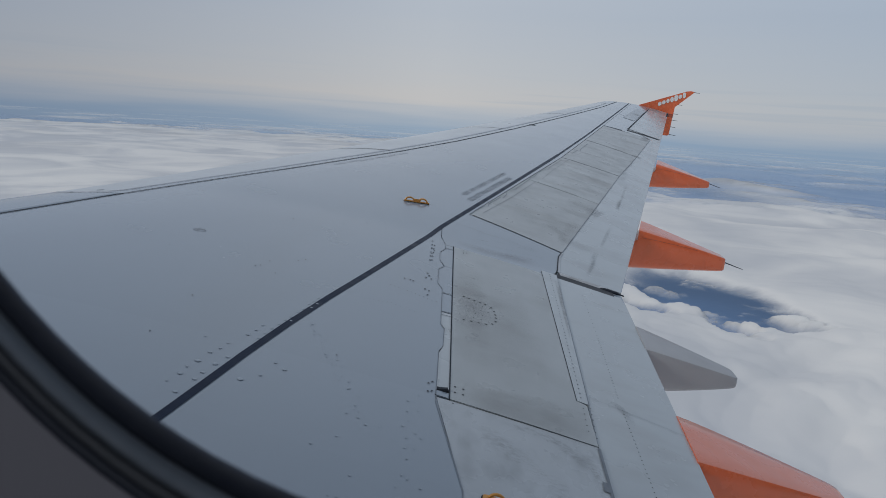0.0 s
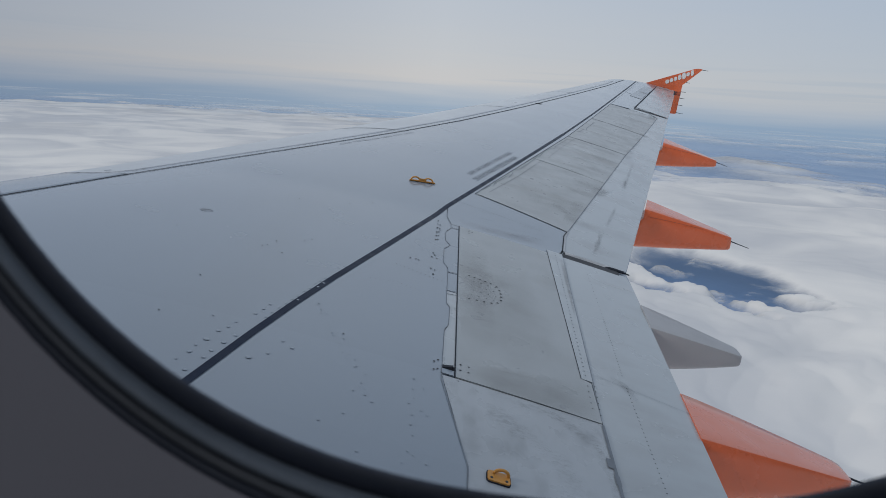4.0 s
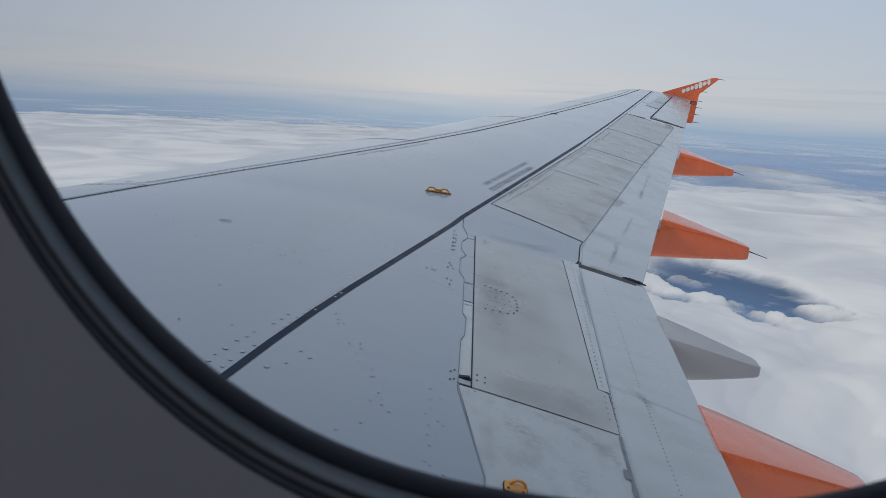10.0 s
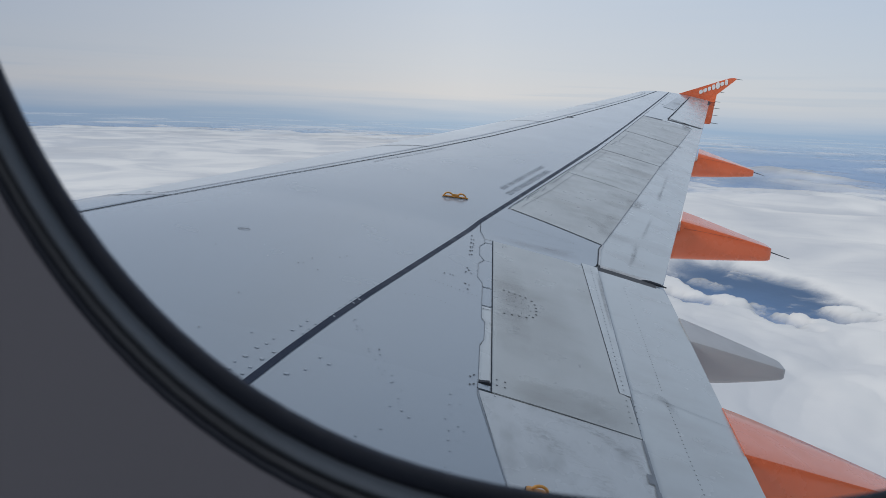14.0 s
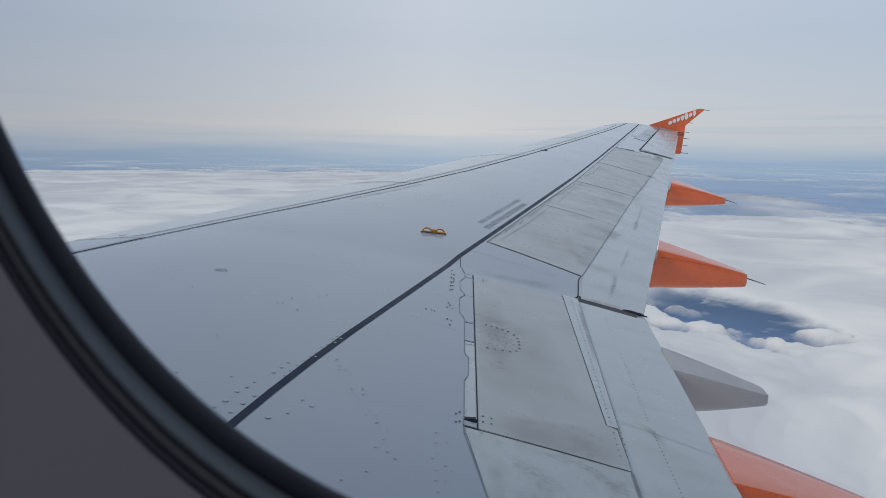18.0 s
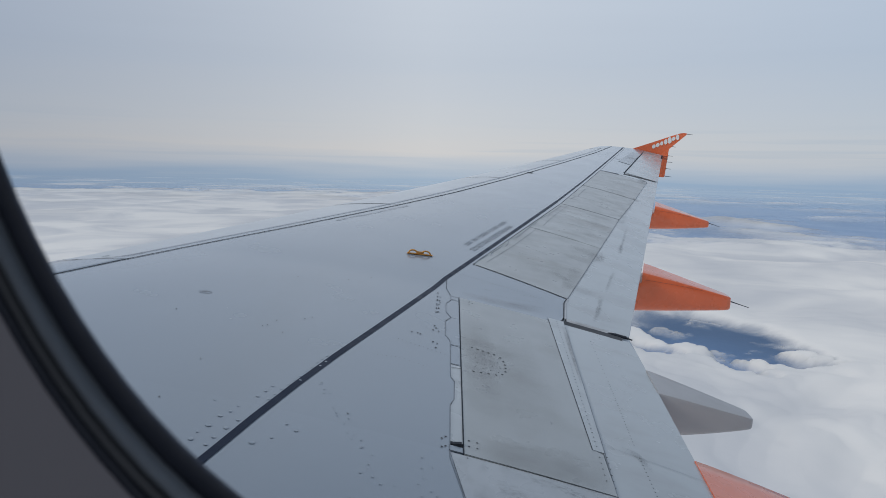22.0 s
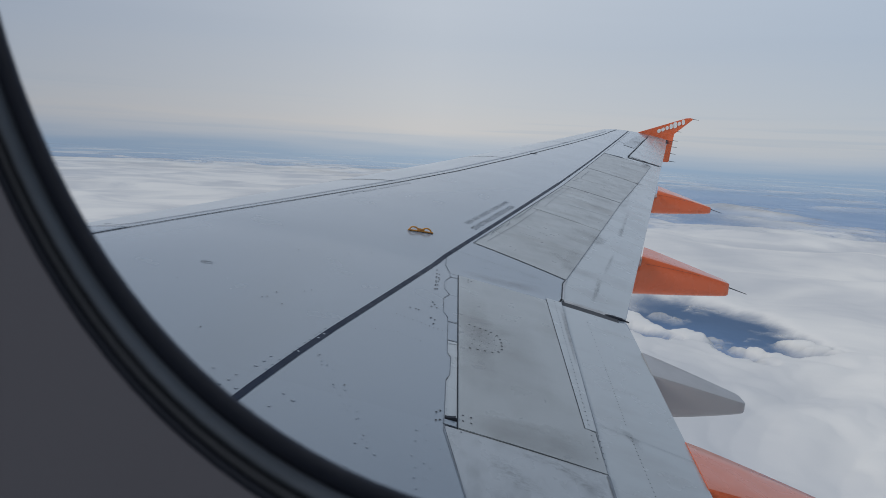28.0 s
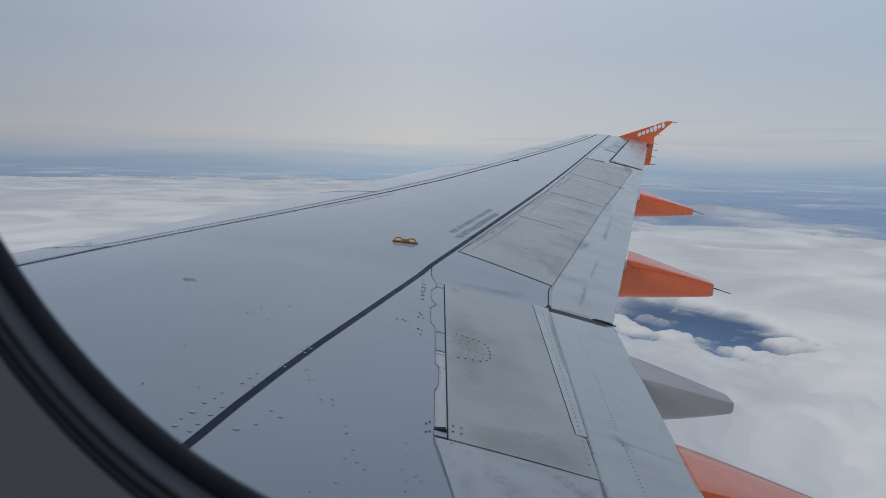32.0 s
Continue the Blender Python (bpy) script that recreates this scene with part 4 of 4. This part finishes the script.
joint([(WAVE(2.65 + 0.02 * k), 2.65 + 0.02 * k) for k in range(94)], 0.0028, 0.0035, WORN_INK)
joint([(-0.092, 4.53), (-0.125, 4.66), (-0.13, 4.83)], 0.003)
for y, x in ((3.462, -0.066), (3.42, -0.065), (3.708, -0.074), (4.457, -0.085)):
    joint([(x, y), (x + 0.048, y + 0.008)], 0.0034)
joint([(0.556, 4.566), (0.572, 2.96), (0.621, 2.956)], 0.0035)
joint([(0.617, 2.66), (0.628, 2.956), (0.662, 4.58), (0.682, 4.65)], 0.0038, 0.002, WORN_INK)
# outboard spoilers, aileron
for (a, b) in ends[:1] + ends[2:]:
    joint([(OUT_FRONT(b) + 0.012, b), (SPO_R(a), a)], 0.0095)
joint([(OUT_FRONT(6.8) + 0.05, 6.79), (SPO_R(6.66) - 0.2, 6.70)], 0.005, 0.0035, WORN_INK)
joint([(SPO_R(y), y) for y in (5.04, 6.5, 8.05, 9.45, 11.06)], 0.0055, 0.0035, WORN_INK)
joint([(OUT_FRONT(y) + 0.002, y) for y in (5.3, 6.5, 8.2, 9.6, 11.2)], 0.004, 0.0045, WORN_INK)
joint([(0.752, 5.04), (0.72, 4.94), (0.68, 4.65)], 0.02, 0.0035, END_SEAL)
joint([(0.748, 5.04), (0.714, 4.94), (0.674, 4.65)], 0.0065, 0.0048)
joint([(1.02, 4.643), (1.10, 4.64)], 0.018)
joint([(0.69, 4.648), (1.10, 4.648)], 0.005)
joint([(AIL_L(11.42), 11.45), (AIL_L(14.33), 14.33)], 0.019)
joint([(AIL_L(11.42) - 0.01, 11.5), (TRAIL(11.35) - 0.02, 11.33)], 0.021)
joint([(2.84, 11.06), (2.74, 11.25), (2.62, 11.45)], 0.012, 0.0035, RIVET)
joint([(OUT_FRONT(12.9) + 0.02, 12.9), (AIL_L(12.5) - 0.05, 12.6)], 0.012, 0.003, RIVET)


joint([(0.64, 3.04), (1.09, 2.975)], 0.0016, 0.0, WORN_INK)


def stain(pts, width, amount, mat=SMUDGE, lift=0.0042, label="faint dark oil smudge"):
    """A soft-edged strip of dirt or painted shade along plan points; width and strength may change from end to end."""
    widths = width if isinstance(width, tuple) else (width,) * len(pts)
    dense = []
    for k in range(len(pts) - 1):
        n = max(4, int(math.dist(pts[k], pts[k + 1]) / 0.05))
        dense += [tuple(p + (q - p) * i / n for p, q in zip((*pts[k], widths[k]), (*pts[k + 1], widths[k + 1]))) for i in range(n + (k == len(pts) - 2))]
    verts, faces, film = [], [], []
    across = (-1, -0.6, -0.2, 0.2, 0.6, 1)
    for i, (x, y, w) in enumerate(dense):
        a, b = dense[max(i - 1, 0)], dense[min(i + 1, len(dense) - 1)]
        ln = math.hypot(b[0] - a[0], b[1] - a[1])
        nx, ny = (b[1] - a[1]) / ln, -(b[0] - a[0]) / ln
        end = min(1, min(i, len(dense) - 1 - i) / max(1, len(dense) * 0.25))
        for u in across:
            verts.append(on_wing(x + nx * u * w / 2, y + ny * u * w / 2, lift))
            film.append(amount * end * (1 - u * u) ** 0.8)
    for i in range(len(dense) - 1):
        for k in range(5):
            faces.append((i * 6 + k, i * 6 + k + 1, i * 6 + k + 7, i * 6 + k + 6))
    me = bpy.data.meshes.new("stain")
    me.from_pydata(verts, [], faces)
    me.attributes.new("film", "FLOAT", "POINT").data.foreach_set("value", film)
    me.materials.append(mat)
    ob = new("stain", me)
    ob.parent = wing
    tagged(ob, label)


for pts, width, amount in (([(1.06, 5.34), (0.94, 4.87)], 0.045, 0.45), ([(1.575, 7.05), (1.47, 6.62)], 0.05, 0.4), ([(2.84, 11.3), (2.66, 10.75)], 0.14, 0.6),
                           ([(2.15, 9.2), (2.10, 9.0)], 0.05, 0.4), ([(1.28, 6.42), (1.17, 6.18)], 0.09, 0.4), ([(1.83, 8.12), (1.72, 7.86)], 0.1, 0.35)):
    stain(pts, width, amount * 0.6)
# hand and shoe scuffs on the root panel
for pts, width, amount in (([(0.13, 2.55), (0.19, 2.46), (0.26, 2.40), (0.37, 2.33)], (0.06, 0.13, 0.12, 0.07), 0.42), ([(0.38, 2.60), (0.48, 2.54), (0.585, 2.44)], (0.05, 0.07, 0.04), 0.45), ([(0.20, 2.60), (0.36, 2.59), (0.5, 2.58)], 0.05, 0.3),
                           ([(0.33, 2.36), (0.40, 2.30), (0.46, 2.1)], (0.08, 0.12, 0.1), 0.26), ([(0.55, 2.6), (0.6, 2.3), (0.6, 2.0)], 0.05, 0.35)):
    stain(pts, width, amount * 0.85, SCUFF, 0.003, "feathery grey scuff")
# grime on the inboard spoiler and round the kink, and painted groove shade
for pts, width, amount in (([(0.02, 2.70), (0.30, 2.74), (0.62, 2.76)], (0.16, 0.24, 0.34), 0.34), ([(0.06, 4.3), (0.08, 3.7), (0.08, 3.0)], (0.16, 0.22, 0.2), 0.2),
                           ([(0.22, 4.2), (0.24, 3.4), (0.28, 2.8)], (0.3, 0.5, 0.5), 0.16), ([(-0.04, 4.62), (0.3, 4.63), (0.56, 4.70)], (0.1, 0.14, 0.16), 0.2),
                           # next strip is shade of the groove behind the sealing strip, painted on
                           ([(0.655, 4.5), (0.64, 4.1), (0.63, 3.6)], (0.05, 0.03, 0.015), 0.55), ([(0.69, 5.6), (0.76, 5.5), (0.83, 5.42)], 0.1, 0.2),
                           ([(3.45, 14.4), (3.75, 14.55), (4.0, 14.62)], (0.2, 0.35, 0.4), 0.45), ([(3.0, 13.3), (3.2, 13.25)], 0.3, 0.35)):
    stain(pts, width, amount, GRIME_AND_SHADE, 0.0055, "brownish film of grime and painted shade")


# scalloped edge of the hinge covers ahead of the outboard spoilers, and the panel line behind it
for pts in ([(0.066, 5.282), (0.101, 5.402), (0.184, 5.603), (0.207, 5.591), (0.218, 5.687), (0.295, 5.882), (0.322, 5.966), (0.345, 5.95)],
            [(0.345, 5.95), (0.382, 6.093), (0.375, 6.20), (0.398, 6.224), (0.464, 6.309), (0.55, 6.56), (0.629, 6.794), (0.653, 6.894), (0.685, 6.941), (0.741, 7.133)],
            [(0.76, 7.2), (0.86, 7.42), (0.88, 7.40), (0.90, 7.52), (1.0, 7.78), (1.09, 8.02)], [(1.27, 8.52), (1.38, 8.80), (1.41, 8.79), (1.43, 8.9), (1.6, 9.4)]):
    joint(pts, 0.0055, 0.0045, WORN_INK)
joint([(0.168, 5.408), (0.424, 6.043), (0.70, 6.80)], 0.003, 0.0045, WORN_INK)
joint([(0.78, 6.98), (0.93, 7.435), (1.17, 8.1)], 0.003, 0.0045, WORN_INK)
# rubbed pale streaks and dark oil runs along the chord
for x, y, w in ((1.30, 8.78, 0.55), (1.12, 8.58, 0.3), (0.95, 7.66, 0.4), (0.98, 7.3, 0.5)):
    stain([(x, y), (x + w, y - 0.10 * w)], 0.05, 0.4, PALE, 0.0048, "pale rubbed streak")
for x, y, w, wd, amt in ((0.70, 5.75, 0.35, 0.10, 0.35), (0.75, 5.35, 0.3, 0.12, 0.35), (0.95, 6.45, 0.32, 0.16, 0.5), (0.85, 6.12, 0.3, 0.08, 0.45), (1.05, 7.05, 0.4, 0.12, 0.4),
                         (1.2, 7.6, 0.4, 0.10, 0.45), (1.3, 7.95, 0.42, 0.07, 0.4), (1.5, 8.5, 0.4, 0.10, 0.45), (1.65, 8.95, 0.4, 0.14, 0.4), (1.35, 9.2, 0.45, 0.08, 0.4),
                         (1.9, 9.75, 0.4, 0.12, 0.35), (2.1, 10.4, 0.4, 0.2, 0.35), (0.45, 5.6, 0.4, 0.2, 0.25)):
    stain([(x, y), (x + w * 0.5, y - 0.03), (x + w, y - 0.05)], (wd, wd * 1.6, wd * 1.2), amt * 0.4, GRIME_AND_SHADE, 0.005, "brownish streaked grime")
# thin runs trailing off the flap stains
for a, b in (((1.458, 6.587), (1.80, 7.79)), ((1.02, 5.17), (0.90, 4.74)), ((1.10, 5.40), (1.30, 6.05)), ((1.86, 8.29), (2.16, 9.1))):
    stain([a, b], 0.03, 0.28, SMUDGE, 0.0045)
for pts, w, amt in (([(1.12, 6.12), (1.18, 6.3), (1.30, 6.52)], (0.08, 0.16, 0.10), 0.22), ([(1.80, 8.16), (1.9, 8.35)], 0.12, 0.3), ([(2.24, 9.38), (2.33, 9.55)], 0.12, 0.35),
                    ([(0.97, 5.9), (0.83, 5.45), (0.74, 5.15)], (0.1, 0.12, 0.08), 0.15)):
    stain(pts, w, amt, GRIME_AND_SHADE, 0.0052, "brownish film of grime and painted shade")
# darker access panel ahead of the aileron
bm = bmesh.new()
quad = ((2.706, 12.584), (3.307, 14.183), (3.486, 14.142), (2.879, 12.469))
sheet_rows = [[bm.verts.new(on_wing(*(Vector(quad[0]).lerp(Vector(quad[1]), f).lerp(Vector(quad[3]).lerp(Vector(quad[2]), f), g)), 0.0042)) for g in (0, 0.33, 0.67, 1)] for f in [k / 10 for k in range(11)]]
for a, b in zip(sheet_rows, sheet_rows[1:]):
    for k in range(3):
        bm.faces.new((a[k], a[k + 1], b[k + 1], b[k]))
part("access_panel", bm, DULL_PANEL, wing, "dull grey access panel near the wing tip")


def rivets(pts, r, parent=None, lift=0.003):
    tagged(part("rivet_row", dots(pts, r, lift), RIVET, parent or wing), kind="stuff")


oval = along((0.044, 3.738), (0.165, 3.715), 5) + [(0.198, 3.694), (0.213, 3.655), (0.219, 3.615), (0.22, 3.575), (0.218, 3.53), (0.199, 3.487)] + along((0.166, 3.461), (0.05, 3.436), 4)
rivets(oval, 0.0065, sp1, 0.004)
rivets([(0.06 + 0.04 * i + 0.01 * (k % 2), 3.50 + 0.06 * k) for i in range(4) for k in range(4)], 0.0035, sp1, 0.003)
rivets([(0.025, 2.751), (0.06, 2.751), (0.026, 2.707), (0.06, 2.707), (0.03, 4.47), (0.05, 4.47), (0.03, 4.44)], 0.0047, sp1, 0.004)
rivets(along((-0.177, 4.525), (-0.171, 4.16), 6) + along((-0.160, 4.45), (-0.159, 4.17), 5) + [(-0.171, 3.93), (-0.16, 3.90), (-0.175, 3.86), (-0.168, 3.69), (-0.15, 3.62)], 0.0062)
rivets([(-0.083, 2.657), (-0.068, 2.668), (-0.085, 2.72), (-0.07, 2.74)], 0.005)
rivets(along((-0.35, 3.62), (-0.10, 3.56), 12), 0.0026)
rivets(along((-0.09, 5.02), (0.55, 4.90), 34), 0.003)
rivets(along((0.02, 2.62), (0.03, 4.5), 2) + along((0.62, 2.70), (0.63, 2.93), 6), 0.0035)
rivets(along((0.14, 5.75), (0.30, 5.72), 8) + along((0.12, 5.68), (0.33, 5.64), 9), 0.0036)
rivets([(-0.173, 4.39), (-0.155, 4.35), (-0.17, 4.283), (-0.171, 4.229), (-0.145, 3.86), (-0.146, 3.68), (-0.241, 3.76), (-0.257, 3.765), (-0.289, 3.76)], 0.005)
rivets(along((-0.45, 3.355), (-0.34, 3.385), 6) + along((-0.32, 3.39), (-0.2, 3.36), 6), 0.0019)
rivets(along((0.12, 4.94), (0.33, 4.975), 14) + along((0.35, 4.975), (0.55, 4.93), 13) + along((0.20, 4.74), (0.58, 4.82), 22), 0.0021)
rivets(along((0.46, 5.87), (0.62, 5.85), 7) + along((0.54, 6.1), (0.70, 6.0), 7), 0.004)
rivets([(0.595, 2.911), (0.593, 2.865), (0.591, 2.819), (0.59, 2.775), (0.59, 2.734)], 0.0035, sp1, 0.004)
# small plugs and fuel access marks on the upper skin
rivets([(-1.47, 3.448), (-1.149, 2.932), (-0.975, 3.522), (-1.0, 3.44), (-1.02, 3.42), (-0.908, 3.384), (-1.164, 2.549), (-0.85, 3.62), (-0.82, 3.66), (-0.47, 2.731),
        (-0.62, 4.55), (-0.75, 4.42), (-1.05, 4.3)], 0.0038)
ring = [(-1.438 + 0.032 * math.cos(q), 3.768 + 0.022 * math.sin(q)) for q in (k * math.tau / 16 for k in range(17))]
part("worn_mark", ribbon(ring, 0.004, 0.002), WORN_INK, wing, "scuffed grey oval mark")
stain([(-1.462, 3.755), (-1.44, 3.768), (-1.415, 3.78)], 0.03, 0.6, SMUDGE, 0.0022)
stain([(0.72, 3.07), (0.78, 3.04), (0.81, 2.99), (0.815, 2.9)], (0.03, 0.05, 0.06, 0.04), 0.3, SMUDGE, 0.001)
part("skin_fastener", ribbon([(0.86, 10.02), (0.95, 10.03)], 0.06, 0.004), SEAM, wing, "small dark oval cover")
for x, y, w in ((0.602, 2.38, 0.022), (0.617, 2.29, 0.02)):
    part("dark_label", ribbon([(x, y - 0.025), (x, y + 0.03)], w, 0.004), WORN_INK, wing, "small dark label plate")


# yellow lifting points
def wide_bracket():
    base = bmesh.new()
    a, b = on_wing(-0.443, 5.235), on_wing(-0.25, 5.285)
    d = (b - a).normalized()
    q = Matrix.Translation((a + b) / 2 + Vector((0, 0, 0.006))) @ d.to_track_quat("X", "Z").to_matrix().to_4x4()
    box_bm(base, ((b - a).length, 0.03, 0.009), q)
    bmesh.ops.bevel(base, geom=base.edges[:], offset=0.004, segments=2, affect="EDGES")
    ob = part("hoist_bracket", base, YELLOW, wing, "yellow painted twin-loop hoist bracket")
    for f in (0.24, 0.74):
        c = a + (b - a) * f
        bm = bmesh.new()
        pts = [c + d * (-0.035 * math.cos(k * math.pi / 8)) * (1.0) + Vector((0, 0, 0.005 + 0.028 * math.sin(k * math.pi / 8))) for k in range(9)]
        tube(bm, pts, 0.0062, 8)
        part("loop", bm, YELLOW, ob, smooth=True)
    bm = bmesh.new()
    box_bm(bm, (0.06, 0.018, 0.016), q @ Matrix.Translation((0, 0, 0.012)))
    bmesh.ops.bevel(bm, geom=bm.edges[:], offset=0.004, segments=2, affect="EDGES")
    part("web", bm, YELLOW, ob)


def plate_bracket():
    c = on_wing(0.173, 2.093, 0.005)
    ex = (on_wing(0.22, 2.093) - on_wing(0.13, 2.093)).normalized()
    ey = (on_wing(0.173, 2.14) - on_wing(0.173, 2.05)).normalized()
    ez = ex.cross(ey)
    m = Matrix((ex, ey, ez)).transposed().to_4x4()
    m.translation = c
    def rounded(w, d, z0, z1, r=0.012):
        bm = bmesh.new()
        loops = []
        for z in (z0, z1):
            loops.append([bm.verts.new(m @ Vector((sx * (w / 2 - r) + r * math.cos(q), sy * (d / 2 - r) + r * math.sin(q), z)))
                          for sx, sy, q0 in ((1, 1, 0), (-1, 1, 90), (-1, -1, 180), (1, -1, 270)) for q in (radians(q0 + 18 * k) for k in range(6))])
        n = len(loops[0])
        bm.faces.new(loops[1])
        bm.faces.new(loops[0][::-1])
        for k in range(n):
            bm.faces.new((loops[0][k], loops[0][(k + 1) % n], loops[1][(k + 1) % n], loops[1][k]))
        return bm

    gasket = part("hoist_plate", rounded(0.085, 0.056, -0.004, 0.0005), SEAM, wing, "dark gasket with yellow screwed plate and loop")
    part("plate", rounded(0.078, 0.050, 0.0, 0.0055, 0.01), YELLOW, gasket)
    bm = bmesh.new()
    tube(bm, [m @ Vector((0.008 - 0.026 * math.cos(k * math.pi / 10), 0.014, 0.003 + 0.022 * math.sin(k * math.pi / 10))) for k in range(11)], 0.0055, 8)
    part("loop", bm, YELLOW, gasket, smooth=True)
    for sx in (-0.026, 0.026):
        bm = bmesh.new()
        tube(bm, [m @ Vector((sx, -0.012, 0.004)), m @ Vector((sx, -0.012, 0.0068))], 0.005, 10)
        part("screw", bm, RIVET, gasket)


wide_bracket()
plate_bracket()


# lettering beside the walkway line
def lettering(text, start, end, height, name="walkway_lettering", label="dark stencilled walkway warning"):
    cu = bpy.data.curves.new("text", "FONT")
    cu.body, cu.size = text, 1.0
    tmp = new("text", cu)
    me = bpy.data.meshes.new_from_object(tmp.evaluated_get(bpy.context.evaluated_depsgraph_get()))
    bpy.data.objects.remove(tmp)
    width = max(v.co.x for v in me.vertices)
    (x0, y0), (x1, y1) = start, end
    ln = math.hypot(x1 - x0, y1 - y0)
    ux, uy = (x1 - x0) / ln, (y1 - y0) / ln
    for v in me.vertices:
        s, h = v.co.x / width * ln, v.co.y * height / 0.7
        v.co = on_wing(x0 + ux * s - uy * h, y0 + uy * s + ux * h, 0.003)
    me.name = name
    me.materials.append(WORN_INK)
    ob = new(name, me)
    ob.parent = wing
    tagged(ob, label)


lettering("DO NOT WALK OUTSIDE THIS AREA", (0.08, 5.645), (0.46, 6.675), 0.05)


def letter_bars(start, end, height, n, gaps):
    """Lettering too worn to read: rows of dark bars."""
    bm = bmesh.new()
    (x0, y0), (x1, y1) = start, end
    ln = math.hypot(x1 - x0, y1 - y0)
    ux, uy = (x1 - x0) / ln, (y1 - y0) / ln
    for k in range(n):
        if k in gaps:
            continue
        s = (k + 0.5) / n * ln
        ribbon([(x0 + ux * s, y0 + uy * s), (x0 + ux * s - uy * height, y0 + uy * s + ux * height)], ln / n * 0.27, 0.003, bm)
    tagged(part("worn_lettering", bm, WORN_INK, wing, "row of worn dark stencil marks"), kind="stuff")


letter_bars((0.022, 5.75), (0.408, 6.79), 0.045, 31, (4, 8, 16, 18, 24))
letter_bars((-1.10, 5.95), (-0.93, 6.26), 0.032, 14, (6,))
letter_bars((-0.93, 6.22), (-0.56, 6.88), 0.032, 28, (8, 15, 21))


# fine scratches across the panel inboard of the outer spoilers
for x, y, w in ((0.10, 4.80, 0.10), (0.22, 4.86, 0.13), (0.30, 4.66, 0.09), (0.40, 4.88, 0.11), (0.46, 4.72, 0.08), (0.15, 5.06, 0.07)):
    stain([(x, y), (x + w, y + 0.015)], 0.012, 0.5, SCUFF, 0.003, "fine grey scratch")


# water beads on the skin
def beads():
    rng = random.Random(7)
    pts = []
    for x, y, r in ((-0.929, 2.423, 9), (-0.867, 2.431, 9), (-0.951, 2.315, 9), (-0.948, 2.368, 5), (-0.886, 2.356, 6), (-0.894, 2.301, 6), (-0.89, 2.549, 6),
                    (-0.913, 2.503, 7), (-0.878, 2.601, 4), (-0.971, 2.251, 4), (-0.755, 2.375, 10), (-0.63, 2.516, 7), (-0.674, 2.548, 6), (-0.7, 2.435, 6),
                    (-0.845, 2.5, 6), (-0.92, 2.2, 7), (-0.972, 2.609, 4), (-0.832, 2.706, 6), (-0.815, 2.762, 6), (-0.802, 2.817, 5)):
        pts.append((x, y, r * 0.00095))
    for k in range(11):
        y = 2.70 + 0.052 * k
        pts.append((STRIPE_MID(y) - 0.024 - 0.006 * rng.random(), y + 0.015 * rng.random(), 0.0045))
    for y in (2.92, 3.10, 3.155):
        pts.append((STRIPE_MID(y) - 0.004, y, 0.005))
    for k in range(12):
        pts.append((-0.16 + 0.05 * rng.random(), 2.62 - 0.06 * k - 0.05 * rng.random(), rng.uniform(0.0022, 0.004)))
    for k in range(26):
        f = k / 25
        pts.append((-0.63 + 0.35 * f + rng.uniform(-0.02, 0.02), 2.94 - 0.6 * f + rng.uniform(-0.03, 0.03), rng.uniform(0.0016, 0.0042)))
    for k in range(26):
        pts.append((rng.uniform(-0.45, -0.05), rng.uniform(1.7, 2.5), rng.uniform(0.0015, 0.0036)))
    bm = bmesh.new()
    for x, y, r in pts:
        st = rng.uniform(1.0, 1.5)
        rings = []
        for j in range(4):
            a = j / 3.4 * math.pi / 2
            rr, hh = r * math.cos(a), r * 0.13 * math.sin(a)
            rings.append([bm.verts.new(on_wing(x + rr * st * math.cos(k * math.tau / 10), y + rr * math.sin(k * math.tau / 10), 0.0026 + hh)) for k in range(10)])
        for a, b in zip(rings, rings[1:]):
            for k in range(10):
                bm.faces.new((a[k], a[(k + 1) % 10], b[(k + 1) % 10], b[k]))
        bm.faces.new(rings[-1])
    m = bpy.data.materials.new("water_bead")
    m.use_nodes = True
    b = m.node_tree.nodes["Principled BSDF"]
    b.inputs["Base Color"].default_value = (0.25, 0.30, 0.36, 1)
    b.inputs["Roughness"].default_value = 0.08
    b.inputs["Coat Weight"].default_value = 0.8
    tagged(part("water_beads", bm, m, None, smooth=True), "clear water beads scattered on the wing skin", "water", kind="stuff")


beads()
